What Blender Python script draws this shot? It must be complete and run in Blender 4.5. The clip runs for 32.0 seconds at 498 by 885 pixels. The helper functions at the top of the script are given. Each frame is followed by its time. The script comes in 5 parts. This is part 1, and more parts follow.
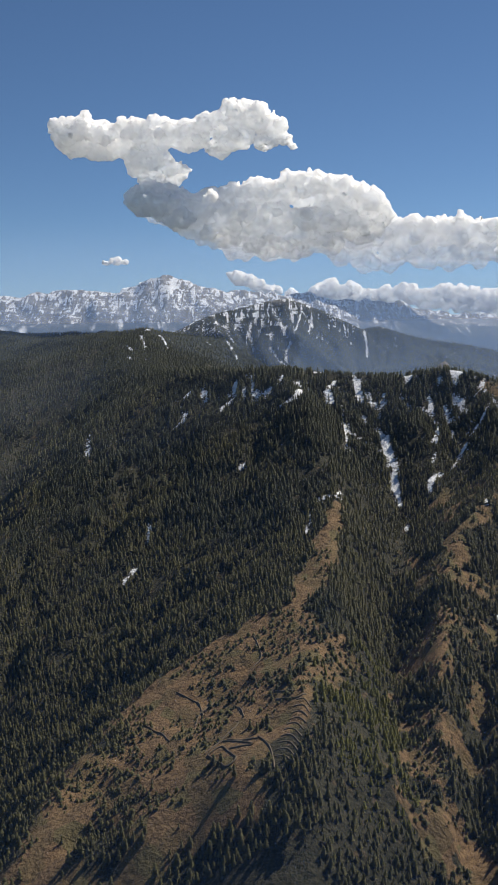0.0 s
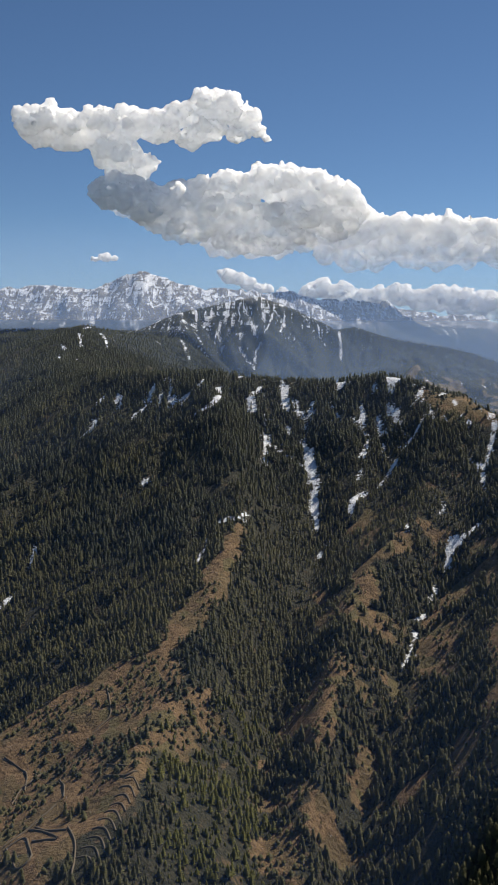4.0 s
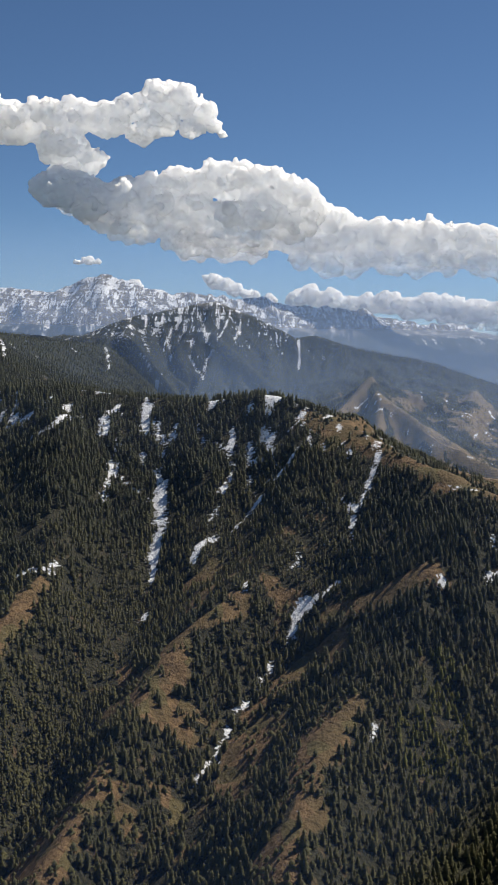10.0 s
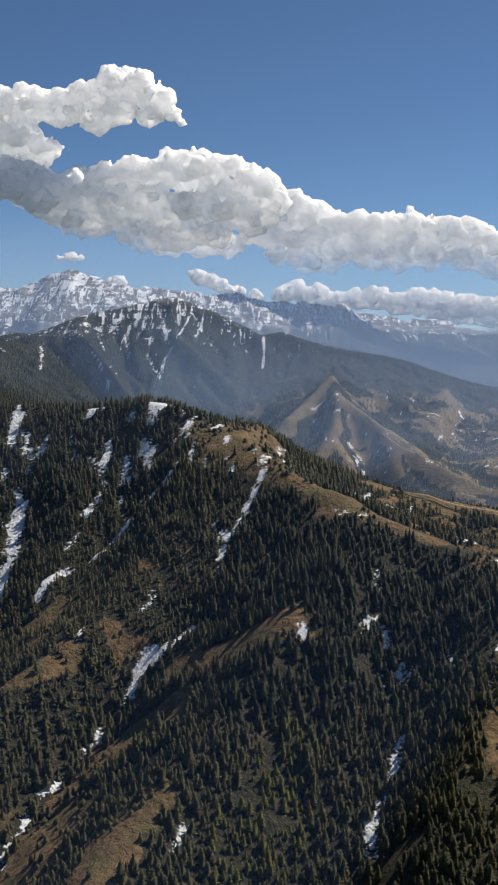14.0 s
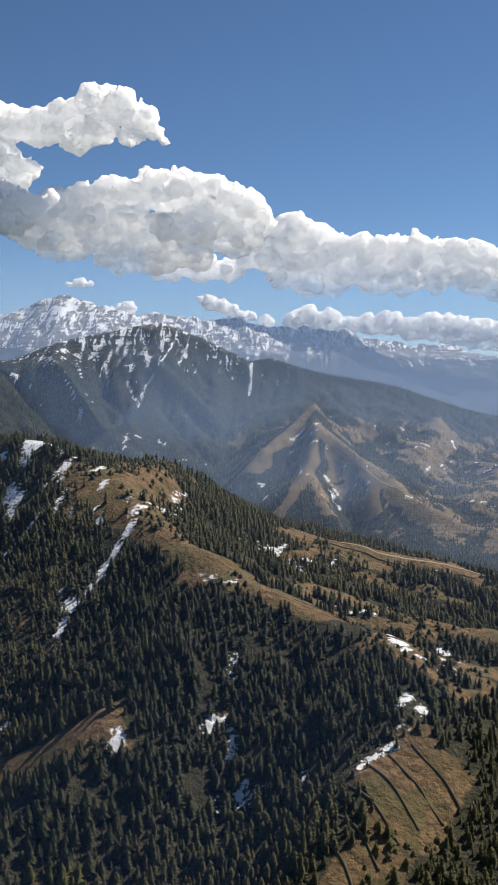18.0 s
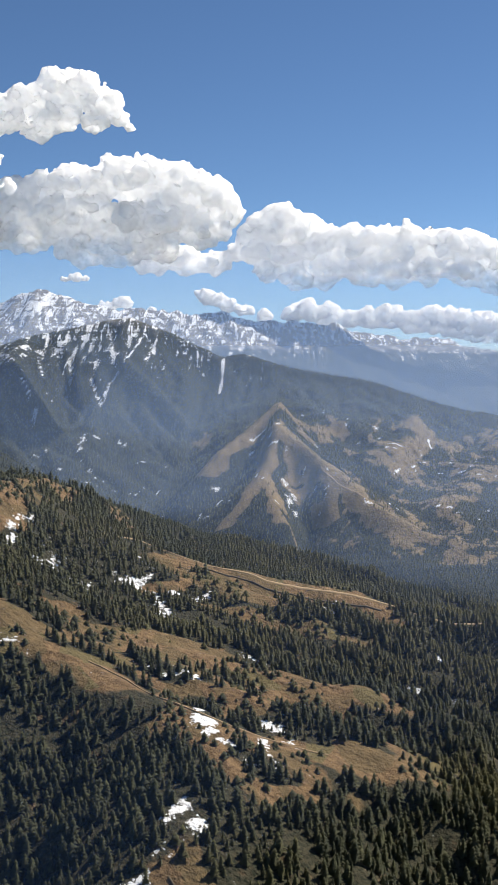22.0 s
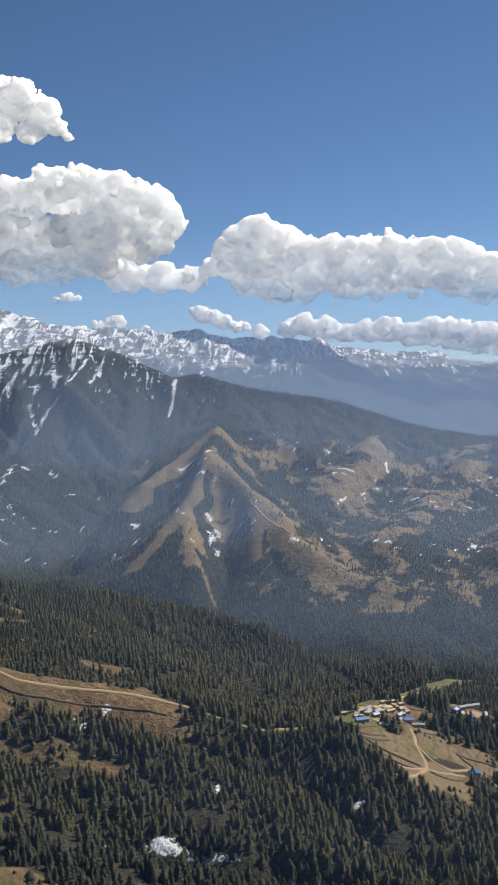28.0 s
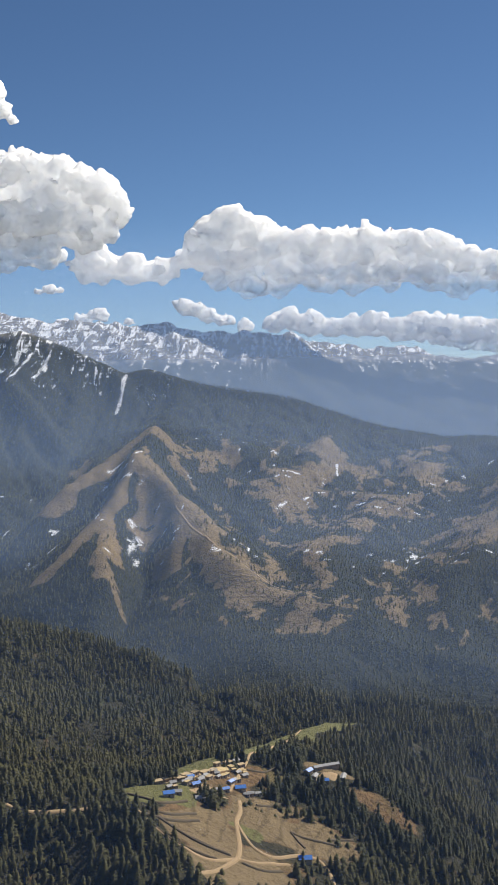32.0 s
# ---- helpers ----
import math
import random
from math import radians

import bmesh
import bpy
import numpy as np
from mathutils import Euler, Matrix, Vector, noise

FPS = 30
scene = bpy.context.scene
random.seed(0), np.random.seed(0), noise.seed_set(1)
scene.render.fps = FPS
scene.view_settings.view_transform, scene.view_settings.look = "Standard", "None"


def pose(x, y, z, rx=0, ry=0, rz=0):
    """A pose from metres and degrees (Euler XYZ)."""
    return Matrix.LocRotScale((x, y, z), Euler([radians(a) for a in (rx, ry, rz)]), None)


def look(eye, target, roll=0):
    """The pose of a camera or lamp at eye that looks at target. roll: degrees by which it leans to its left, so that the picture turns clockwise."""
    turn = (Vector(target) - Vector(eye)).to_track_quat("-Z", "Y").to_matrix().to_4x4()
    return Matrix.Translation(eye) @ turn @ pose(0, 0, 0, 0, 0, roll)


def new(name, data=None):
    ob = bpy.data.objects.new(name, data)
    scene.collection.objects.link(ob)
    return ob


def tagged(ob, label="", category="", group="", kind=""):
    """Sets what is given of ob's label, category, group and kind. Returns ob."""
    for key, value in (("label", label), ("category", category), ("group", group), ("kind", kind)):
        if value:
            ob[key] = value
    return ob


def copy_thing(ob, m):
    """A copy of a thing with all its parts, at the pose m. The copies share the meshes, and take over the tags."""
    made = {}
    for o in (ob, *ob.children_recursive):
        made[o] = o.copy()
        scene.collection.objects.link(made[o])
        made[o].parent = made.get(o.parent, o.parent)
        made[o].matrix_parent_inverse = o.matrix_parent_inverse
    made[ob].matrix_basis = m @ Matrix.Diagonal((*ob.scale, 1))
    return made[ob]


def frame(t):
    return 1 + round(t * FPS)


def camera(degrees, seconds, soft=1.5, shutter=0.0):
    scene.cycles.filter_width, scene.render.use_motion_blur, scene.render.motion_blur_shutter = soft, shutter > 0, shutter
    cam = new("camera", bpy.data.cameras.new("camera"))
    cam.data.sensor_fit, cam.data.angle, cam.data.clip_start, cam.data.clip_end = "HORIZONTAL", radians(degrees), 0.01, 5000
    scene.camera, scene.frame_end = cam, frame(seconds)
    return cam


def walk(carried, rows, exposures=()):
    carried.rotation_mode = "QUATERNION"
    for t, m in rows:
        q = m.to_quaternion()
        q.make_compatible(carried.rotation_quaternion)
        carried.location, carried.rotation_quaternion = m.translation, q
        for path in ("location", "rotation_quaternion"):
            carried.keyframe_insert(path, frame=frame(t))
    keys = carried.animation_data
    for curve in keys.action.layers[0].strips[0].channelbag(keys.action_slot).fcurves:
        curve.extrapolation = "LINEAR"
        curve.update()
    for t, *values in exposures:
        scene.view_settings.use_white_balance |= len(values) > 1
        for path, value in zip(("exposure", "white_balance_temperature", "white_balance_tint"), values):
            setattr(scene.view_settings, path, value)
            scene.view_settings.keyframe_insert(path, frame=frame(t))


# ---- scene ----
import itertools

cam = camera(25.8, 32.0)
METRES, EYE, TILT, LEAN, TURN = 700.0, 600.0, 6.0, 7.2, -0.8
ROWS = [
    (0.0, 0.0, 0.0, 0.0, 1.26, -11.16, -6.41),
    (0.5, 0.0091, 0.0136, -0.0004, 1.19, -11.17, -6.54),
    (1.0, 0.0192, 0.0258, 0.0001, 1.18, -11.19, -6.52),
    (1.5, 0.0287, 0.0386, 0.0002, 1.18, -11.22, -6.62),
    (2.0, 0.0383, 0.0519, -0.0002, 1.21, -11.21, -6.7),
    (2.5, 0.0476, 0.065, -0.0002, 1.26, -11.22, -6.83),
    (3.0, 0.0573, 0.0778, -0.0002, 1.36, -11.23, -6.93),
    (3.5, 0.0667, 0.0903, 0.0003, 1.44, -11.26, -7.08),
    (5.5, 0.1033, 0.1405, 0.0014, 1.59, -11.12, -7.46),
    (6.0, 0.1124, 0.1535, 0.0014, 1.64, -11.13, -7.65),
    (6.5, 0.1217, 0.1658, 0.0019, 1.69, -11.15, -7.75),
    (7.0, 0.1311, 0.1786, 0.002, 1.72, -11.16, -7.76),
    (7.5, 0.1398, 0.1917, 0.002, 1.72, -10.99, -7.91),
    (8.0, 0.1495, 0.2043, 0.0023, 1.74, -10.99, -7.78),
    (8.5, 0.159, 0.2166, 0.0032, 1.75, -10.99, -7.74),
    (9.0, 0.1682, 0.2294, 0.0033, 1.76, -10.93, -7.73),
    (9.5, 0.1771, 0.242, 0.0034, 1.78, -10.93, -7.83),
    (10.0, 0.1862, 0.2546, 0.0037, 1.8, -10.94, -7.91),
    (10.5, 0.1961, 0.2669, 0.0044, 1.82, -10.97, -7.79),
    (11.0, 0.2053, 0.2796, 0.0048, 1.8, -11.01, -7.85),
    (11.5, 0.2148, 0.2924, 0.0052, 1.78, -11.04, -7.77),
    (12.0, 0.2243, 0.3053, 0.0054, 1.76, -11.04, -7.74),
    (12.5, 0.2337, 0.3178, 0.0059, 1.75, -11.08, -7.69),
    (13.0, 0.2432, 0.3305, 0.006, 1.74, -11.08, -7.66),
    (13.5, 0.2526, 0.343, 0.0066, 1.74, -11.12, -7.62),
    (14.0, 0.2621, 0.3561, 0.0068, 1.74, -11.13, -7.63),
    (14.5, 0.2718, 0.3689, 0.0071, 1.74, -11.11, -7.56),
    (15.0, 0.2812, 0.3818, 0.0074, 1.75, -11.13, -7.57),
    (15.5, 0.2907, 0.3948, 0.0074, 1.76, -11.14, -7.56),
    (17.5, 0.3283, 0.4467, 0.008, 2.37, -10.08, -7.25),
    (18.0, 0.3373, 0.4596, 0.0083, 3.02, -9.95, -7.32),
    (18.5, 0.3468, 0.4716, 0.0088, 3.13, -9.99, -7.22),
    (19.0, 0.3563, 0.4842, 0.0091, 3.21, -10.04, -7.13),
    (19.5, 0.3658, 0.4965, 0.0096, 3.29, -10.08, -7.06),
    (20.0, 0.375, 0.509, 0.01, 3.35, -10.13, -6.98),
    (20.5, 0.3845, 0.5213, 0.0104, 3.43, -10.19, -6.96),
    (21.0, 0.394, 0.5335, 0.0111, 3.49, -10.25, -6.86),
    (21.5, 0.4034, 0.5463, 0.0113, 3.55, -10.28, -6.83),
    (22.0, 0.4128, 0.5587, 0.0116, 3.64, -10.32, -6.91),
    (22.5, 0.4223, 0.5709, 0.0121, 3.73, -10.37, -6.83),
    (23.0, 0.4319, 0.5828, 0.0128, 3.8, -10.42, -6.65),
    (23.5, 0.4414, 0.5955, 0.0131, 3.89, -10.19, -6.47),
    (24.0, 0.4506, 0.6087, 0.0134, 3.98, -9.58, -6.35),
    (24.5, 0.46, 0.6212, 0.0139, 4.09, -9.5, -6.19),
    (25.0, 0.4695, 0.6329, 0.0145, 4.17, -9.52, -6.03),
    (25.5, 0.4788, 0.6451, 0.0151, 4.25, -9.47, -5.87),
    (27.5, 0.5163, 0.693, 0.017, 4.48, -9.55, -5.6),
    (28.0, 0.5257, 0.7045, 0.0178, 4.48, -9.58, -5.47),
    (28.5, 0.5351, 0.716, 0.0183, 4.49, -9.6, -5.38),
    (29.0, 0.5442, 0.7281, 0.0187, 4.51, -9.64, -5.41),
    (29.5, 0.5537, 0.7403, 0.0186, 4.54, -9.67, -5.41),
    (30.0, 0.5629, 0.752, 0.0191, 4.55, -9.71, -5.5),
    (30.5, 0.5725, 0.7639, 0.0193, 4.54, -9.74, -5.51),
    (31.0, 0.5821, 0.7757, 0.0192, 4.53, -9.78, -5.59),
    (31.5, 0.5917, 0.787, 0.0197, 4.5, -9.84, -5.64),
    (32.0, 0.6008, 0.7986, 0.02, 4.49, -9.9, -5.85),
]
EXPOSURES = [(0, 0.03, 6950, 10), (15.5, -0.02, 6950, 10), (17.5, 0.1, 6950, 10), (18.2, 0.24, 6950, 10), (19.0, 0.44, 6950, 10), (21.8, 0.42, 6950, 10), (23.2, 0.3, 6950, 10), (25.5, 0.22, 6950, 10), (28, 0.18, 6950, 10), (32, 0.16, 6950, 10)]
walk(cam, [(t, pose(0, 0, EYE, TILT, LEAN, TURN) @ pose(METRES * x, METRES * y, METRES * z, 90 + pitch, roll, yaw)) for t, x, y, z, yaw, pitch, roll in ROWS], EXPOSURES)

# ---- sky, sun and exposure ----
SUN_AZ, SUN_EL = 48.0, 45.0          # degrees east of the y axis, and above the horizon
sky_world = bpy.data.worlds.new("sky")
sky_world.use_nodes = True
scene.world = sky_world
wt = sky_world.node_tree
sky = wt.nodes.new("ShaderNodeTexSky")
sky.sky_type, sky.sun_disc = "NISHITA", False
sky.sun_elevation, sky.sun_rotation = radians(SUN_EL), radians(SUN_AZ)
sky.altitude, sky.air_density, sky.dust_density, sky.ozone_density = 4200, 1.0, 0.7, 4.0
wt.nodes["Background"].inputs["Strength"].default_value = 0.080
deep = wt.nodes.new("ShaderNodeHueSaturation")
deep.inputs["Saturation"].default_value = 1.09
wt.links.new(sky.outputs["Color"], deep.inputs["Color"])
wt.links.new(deep.outputs["Color"], wt.nodes["Background"].inputs["Color"])
sun_data = bpy.data.lights.new("sun", "SUN")
sun_data.energy, sun_data.angle, sun_data.color = 5.0, radians(0.5), (1.0, 0.95, 0.86)
sun = new("sun", sun_data)
_az, _el = radians(SUN_AZ), radians(SUN_EL)
SUN_WAY = Vector((math.sin(_az) * math.cos(_el), math.cos(_az) * math.cos(_el), math.sin(_el)))
sun.matrix_world = look(SUN_WAY * 2000, (0, 0, 0))


# ---- materials ----
def material(name):
    m = bpy.data.materials.new(name)
    m.use_nodes = True
    nt = m.node_tree
    return m, nt, nt.nodes["Principled BSDF"]


def node(nt, kind, ins=None, **props):
    n = nt.nodes.new(kind)
    for k, v in props.items():
        setattr(n, k, v)
    for k, v in (ins or {}).items():
        if isinstance(v, bpy.types.NodeSocket):
            nt.links.new(v, n.inputs[k])
        else:
            n.inputs[k].default_value = v
    return n


def rgba(c):
    return (c[0], c[1], c[2], 1.0)


def math_node(nt, op, a, b=0.0, clamp=False):
    return node(nt, "ShaderNodeMath", {0: a, 1: b}, operation=op, use_clamp=clamp).outputs[0]


def mix(nt, fac, a, b, blend="MIX"):
    n = node(nt, "ShaderNodeMix", data_type="RGBA", blend_type=blend)
    for i, v in ((0, fac), (6, a), (7, b)):
        if isinstance(v, bpy.types.NodeSocket):
            nt.links.new(v, n.inputs[i])
        else:
            n.inputs[i].default_value = v if i == 0 else rgba(v)
    return n.outputs[2]


def noise_node(nt, vec, scale, detail=4.0, rough=0.55, dist=0.0):
    return node(nt, "ShaderNodeTexNoise", {"Vector": vec, "Scale": scale, "Detail": detail, "Roughness": rough, "Distortion": dist}).outputs["Fac"]


def step(nt, v, lo, hi):
    n = node(nt, "ShaderNodeMapRange", {"Value": v, "From Min": lo, "From Max": hi}, interpolation_type="SMOOTHSTEP")
    return n.outputs[0]


def bump(nt, height, strength, distance, target):
    b = node(nt, "ShaderNodeBump", {"Height": height, "Strength": strength, "Distance": distance})
    nt.links.new(b.outputs[0], target.inputs["Normal"])


def simple(name, colour, rough=0.8, metal=0.0, vary=0.15, scale=0.5):
    m, nt, p = material(name)
    co = node(nt, "ShaderNodeTexCoord").outputs["Object"]
    n = noise_node(nt, co, scale, 6.0)
    c = mix(nt, n, [v * (1 - vary) for v in colour], [min(1, v * (1 + vary)) for v in colour])
    rnd = node(nt, "ShaderNodeObjectInfo").outputs["Random"]
    c2 = mix(nt, math_node(nt, "MULTIPLY", rnd, 0.25), c, [v * 0.7 for v in colour])
    nt.links.new(c2, p.inputs["Base Color"])
    p.inputs["Roughness"].default_value, p.inputs["Metallic"].default_value = rough, metal
    return m


def ground_material():
    m, nt, p = material("mountain_ground")
    co = node(nt, "ShaderNodeNewGeometry").outputs["Position"]
    big = noise_node(nt, co, 0.012, 6.0)
    mid = noise_node(nt, co, 0.06, 6.0, 0.6)
    fine = noise_node(nt, co, 0.45, 6.0, 0.65)

    def mask(name, lo, hi, wob=0.35, ns=None):
        a = node(nt, "ShaderNodeAttribute", attribute_name=name).outputs["Fac"]
        w = math_node(nt, "MULTIPLY", math_node(nt, "SUBTRACT", ns or fine, 0.5), wob * 2)
        return step(nt, math_node(nt, "ADD", a, w), lo, hi)

    floor_c = mix(nt, mid, (0.040, 0.042, 0.026), (0.075, 0.062, 0.040))
    floor_c = mix(nt, step(nt, noise_node(nt, co, 1.1, 5.0, 0.7), 0.42, 0.62), floor_c, (0.022, 0.026, 0.017))
    floor_c = mix(nt, step(nt, noise_node(nt, co, 0.16, 5.0, 0.65), 0.58, 0.68), floor_c, (0.115, 0.080, 0.046))
    # distance tone put into the colour: floor darkens from y 1040 to 1160
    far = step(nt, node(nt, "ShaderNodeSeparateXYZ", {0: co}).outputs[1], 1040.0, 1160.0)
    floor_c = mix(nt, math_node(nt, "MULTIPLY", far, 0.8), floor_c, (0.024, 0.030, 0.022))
    grass = mix(nt, mid, (0.165, 0.105, 0.054), (0.27, 0.178, 0.095))
    grass = mix(nt, step(nt, fine, 0.35, 0.75), grass, (0.085, 0.056, 0.031))
    grass = mix(nt, step(nt, big, 0.55, 0.72), grass, (0.150, 0.116, 0.058))
    plots = node(nt, "ShaderNodeTexVoronoi", {"Vector": node(nt, "ShaderNodeMapping", {"Vector": co, "Scale": (1.0, 0.7, 1.2)}).outputs[0], "Scale": 0.13, "Randomness": 1.0}).outputs["Color"]
    plot = node(nt, "ShaderNodeSeparateColor", {0: plots}).outputs[0]
    grass = mix(nt, math_node(nt, "MULTIPLY", step(nt, plot, 0.45, 0.6), 0.5), grass, (0.10, 0.082, 0.040))
    grass = mix(nt, math_node(nt, "MULTIPLY", step(nt, plot, 0.84, 0.88), 0.55), grass, (0.125, 0.112, 0.050))
    green = mix(nt, fine, (0.115, 0.120, 0.050), (0.19, 0.18, 0.075))
    rock = mix(nt, mid, (0.15, 0.14, 0.13), (0.27, 0.255, 0.235))
    rock = mix(nt, step(nt, fine, 0.4, 0.7), rock, (0.10, 0.095, 0.09))
    dry = mix(nt, mid, (0.15, 0.112, 0.064), (0.27, 0.202, 0.115))
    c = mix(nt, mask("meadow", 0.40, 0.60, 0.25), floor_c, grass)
    c = mix(nt, mask("dry", 0.40, 0.62, 0.22, mid), c, dry)
    c = mix(nt, mask("green", 0.42, 0.60, 0.2), c, green)
    c = mix(nt, mask("rock", 0.35, 0.65, 0.3, mid), c, rock)
    # terrace edges: thin bands of bare bank along the contour
    z = node(nt, "ShaderNodeSeparateXYZ", {0: co}).outputs[2]
    lines = math_node(nt, "PINGPONG", math_node(nt, "ADD", z, math_node(nt, "MULTIPLY", mid, 4.0)), 1.1)
    edge = math_node(nt, "MULTIPLY", step(nt, lines, 0.75, 1.0), mask("field", 0.4, 0.6, 0.3, mid))
    c = mix(nt, math_node(nt, "MULTIPLY", edge, 0.4), c, (0.075, 0.06, 0.036))
    alp = node(nt, "ShaderNodeAttribute", attribute_name="alpine").outputs["Fac"]
    flute = node(nt, "ShaderNodeMapping", {"Vector": co, "Scale": (1.0, 0.2, 0.22)}).outputs[0]
    fl = noise_node(nt, flute, 0.11, 9.0, 0.7, 0.8)
    level = node(nt, "ShaderNodeMapping", {"Vector": co, "Scale": (0.25, 0.25, 1.6), "Rotation": (0.0, 0.12, 0.0)}).outputs[0]
    bands = noise_node(nt, level, 0.10, 8.0, 0.68, 0.4)
    cover = math_node(nt, "ADD", math_node(nt, "ADD", math_node(nt, "MULTIPLY", fl, 0.7), math_node(nt, "MULTIPLY", bands, 0.3)), math_node(nt, "MULTIPLY", alp, 0.17))
    snow_m = math_node(nt, "MAXIMUM", mask("snow", 0.46, 0.58, 1.3, noise_node(nt, co, 0.7, 7.0, 0.72)), step(nt, cover, 0.665, 0.71))
    c = mix(nt, snow_m, c, (0.84, 0.86, 0.90))
    nt.links.new(c, p.inputs["Base Color"])
    p.inputs["Roughness"].default_value = 0.95
    p.inputs["Specular IOR Level"].default_value = 0.15
    h = math_node(nt, "ADD", math_node(nt, "MULTIPLY", fine, 0.6), math_node(nt, "MULTIPLY", mid, 1.5))
    bump(nt, h, 0.8, 3.0, p)
    return m


def foliage_material(name, dark, light, warm):
    """Needles: some light is thrown back, some shines through the thin sprays; each bough has its own tone."""
    m, nt, p = material(name)
    out = nt.nodes["Material Output"]
    g = node(nt, "ShaderNodeNewGeometry")
    co = g.outputs["Position"]
    rnd = step(nt, noise_node(nt, co, 0.22, 3.0, 0.6), 0.32, 0.68)
    # dark firs above, lighter mixed wood lower down
    low = math_node(nt, "DIVIDE", math_node(nt, "SUBTRACT", 522.0, node(nt, "ShaderNodeSeparateXYZ", {0: co}).outputs[2]), 420.0)
    tint = math_node(nt, "ADD", noise_node(nt, co, 0.012, 4.0), low)
    c = mix(nt, rnd, dark, light)
    c = mix(nt, step(nt, tint, 0.44, 0.60), c, warm)
    c = mix(nt, math_node(nt, "MULTIPLY", g.outputs["Random Per Island"], 0.55), c, [v * 0.55 for v in dark])
    c = mix(nt, math_node(nt, "MULTIPLY", noise_node(nt, co, 1.6, 4.0, 0.7), 0.7), c, [v * 0.4 for v in dark])
    nt.links.new(c, p.inputs["Base Color"])
    p.inputs["Roughness"].default_value = 0.75
    p.inputs["Specular IOR Level"].default_value = 0.25
    bump(nt, noise_node(nt, co, 3.0, 4.0, 0.7), 0.7, 0.4, p)
    thin = node(nt, "ShaderNodeBsdfTranslucent", {"Color": mix(nt, 0.5, c, [v * 1.6 for v in warm])})
    f = node(nt, "ShaderNodeMixShader", {0: 0.38, 1: p.outputs[0], 2: thin.outputs[0]})
    nt.links.new(f.outputs[0], out.inputs["Surface"])
    return m


def cloud_material(base, reach):
    """Bright droplets: the light wanders far inside before it comes out; the base frays out."""
    m, nt, p = material("cloud_white")
    out = nt.nodes["Material Output"]
    co = node(nt, "ShaderNodeNewGeometry").outputs["Position"]
    z = node(nt, "ShaderNodeSeparateXYZ", {0: co}).outputs[2]
    n = noise_node(nt, co, 0.02, 7.0, 0.62)
    nt.links.new(mix(nt, n, (0.90, 0.905, 0.91), (0.95, 0.95, 0.95)), p.inputs["Base Color"])
    p.inputs["Roughness"].default_value = 1.0
    p.inputs["Specular IOR Level"].default_value = 0.0
    p.inputs["Subsurface Weight"].default_value = 1.0
    p.inputs["Subsurface Radius"].default_value = (1.0, 1.0, 1.0)
    p.inputs["Subsurface Scale"].default_value = reach
    body = step(nt, math_node(nt, "ADD", z, math_node(nt, "MULTIPLY", math_node(nt, "SUBTRACT", n, 0.5), 90.0)), base - 35, base + 45)
    gaps = math_node(nt, "SUBTRACT", 0.78, math_node(nt, "MULTIPLY", body, 0.54))
    clear = node(nt, "ShaderNodeBsdfTransparent")
    through_light = node(nt, "ShaderNodeBsdfTranslucent", {"Color": (0.20, 0.198, 0.195, 1)})
    lit = node(nt, "ShaderNodeAddShader", {0: p.outputs[0], 1: through_light.outputs[0]})
    f = node(nt, "ShaderNodeMixShader", {0: gaps, 1: lit.outputs[0], 2: clear.outputs[0]})
    nt.links.new(f.outputs[0], out.inputs["Surface"])
    return m


def haze_material(density, base, fall, top):
    m, nt, p = material("haze_sheet")
    out = nt.nodes["Material Output"]
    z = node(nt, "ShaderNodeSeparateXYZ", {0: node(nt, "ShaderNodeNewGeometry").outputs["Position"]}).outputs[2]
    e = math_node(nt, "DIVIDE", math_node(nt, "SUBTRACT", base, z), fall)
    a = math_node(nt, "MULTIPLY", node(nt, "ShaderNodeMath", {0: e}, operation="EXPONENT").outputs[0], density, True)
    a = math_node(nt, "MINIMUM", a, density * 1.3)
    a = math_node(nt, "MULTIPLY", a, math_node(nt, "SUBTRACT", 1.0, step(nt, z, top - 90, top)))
    a = math_node(nt, "MULTIPLY", a, node(nt, "ShaderNodeAttribute", attribute_name="sheet_fade").outputs["Fac"])
    # blue put into the sheet's colour to imitate distant haze
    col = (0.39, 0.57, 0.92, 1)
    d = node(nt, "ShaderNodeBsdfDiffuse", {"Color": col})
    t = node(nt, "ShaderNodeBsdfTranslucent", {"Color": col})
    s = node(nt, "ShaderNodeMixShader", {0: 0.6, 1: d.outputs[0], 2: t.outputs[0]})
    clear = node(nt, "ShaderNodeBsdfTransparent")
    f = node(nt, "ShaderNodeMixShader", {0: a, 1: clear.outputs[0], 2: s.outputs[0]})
    nt.links.new(f.outputs[0], out.inputs["Surface"])
    return m


GROUND = ground_material()
NEEDLES = foliage_material("conifer_needles", (0.060, 0.072, 0.046), (0.145, 0.150, 0.068), (0.200, 0.182, 0.066))
NEEDLES_LIGHT = foliage_material("light_leaves", (0.095, 0.105, 0.030), (0.21, 0.215, 0.050), (0.27, 0.255, 0.055))
BARK = simple("conifer_bark", (0.10, 0.075, 0.055), 0.9)


# ---- helpers for meshes ----
def mesh_object(name, verts, faces, mat, parent=None, smooth=False):
    me = bpy.data.meshes.new(name)
    me.from_pydata([tuple(v) for v in verts], [], [tuple(f) for f in faces])
    me.materials.append(mat)
    if smooth:
        me.polygons.foreach_set("use_smooth", [True] * len(me.polygons))
    me.update()
    ob = new(name, me)
    if parent is not None:
        ob.parent = parent
    return ob


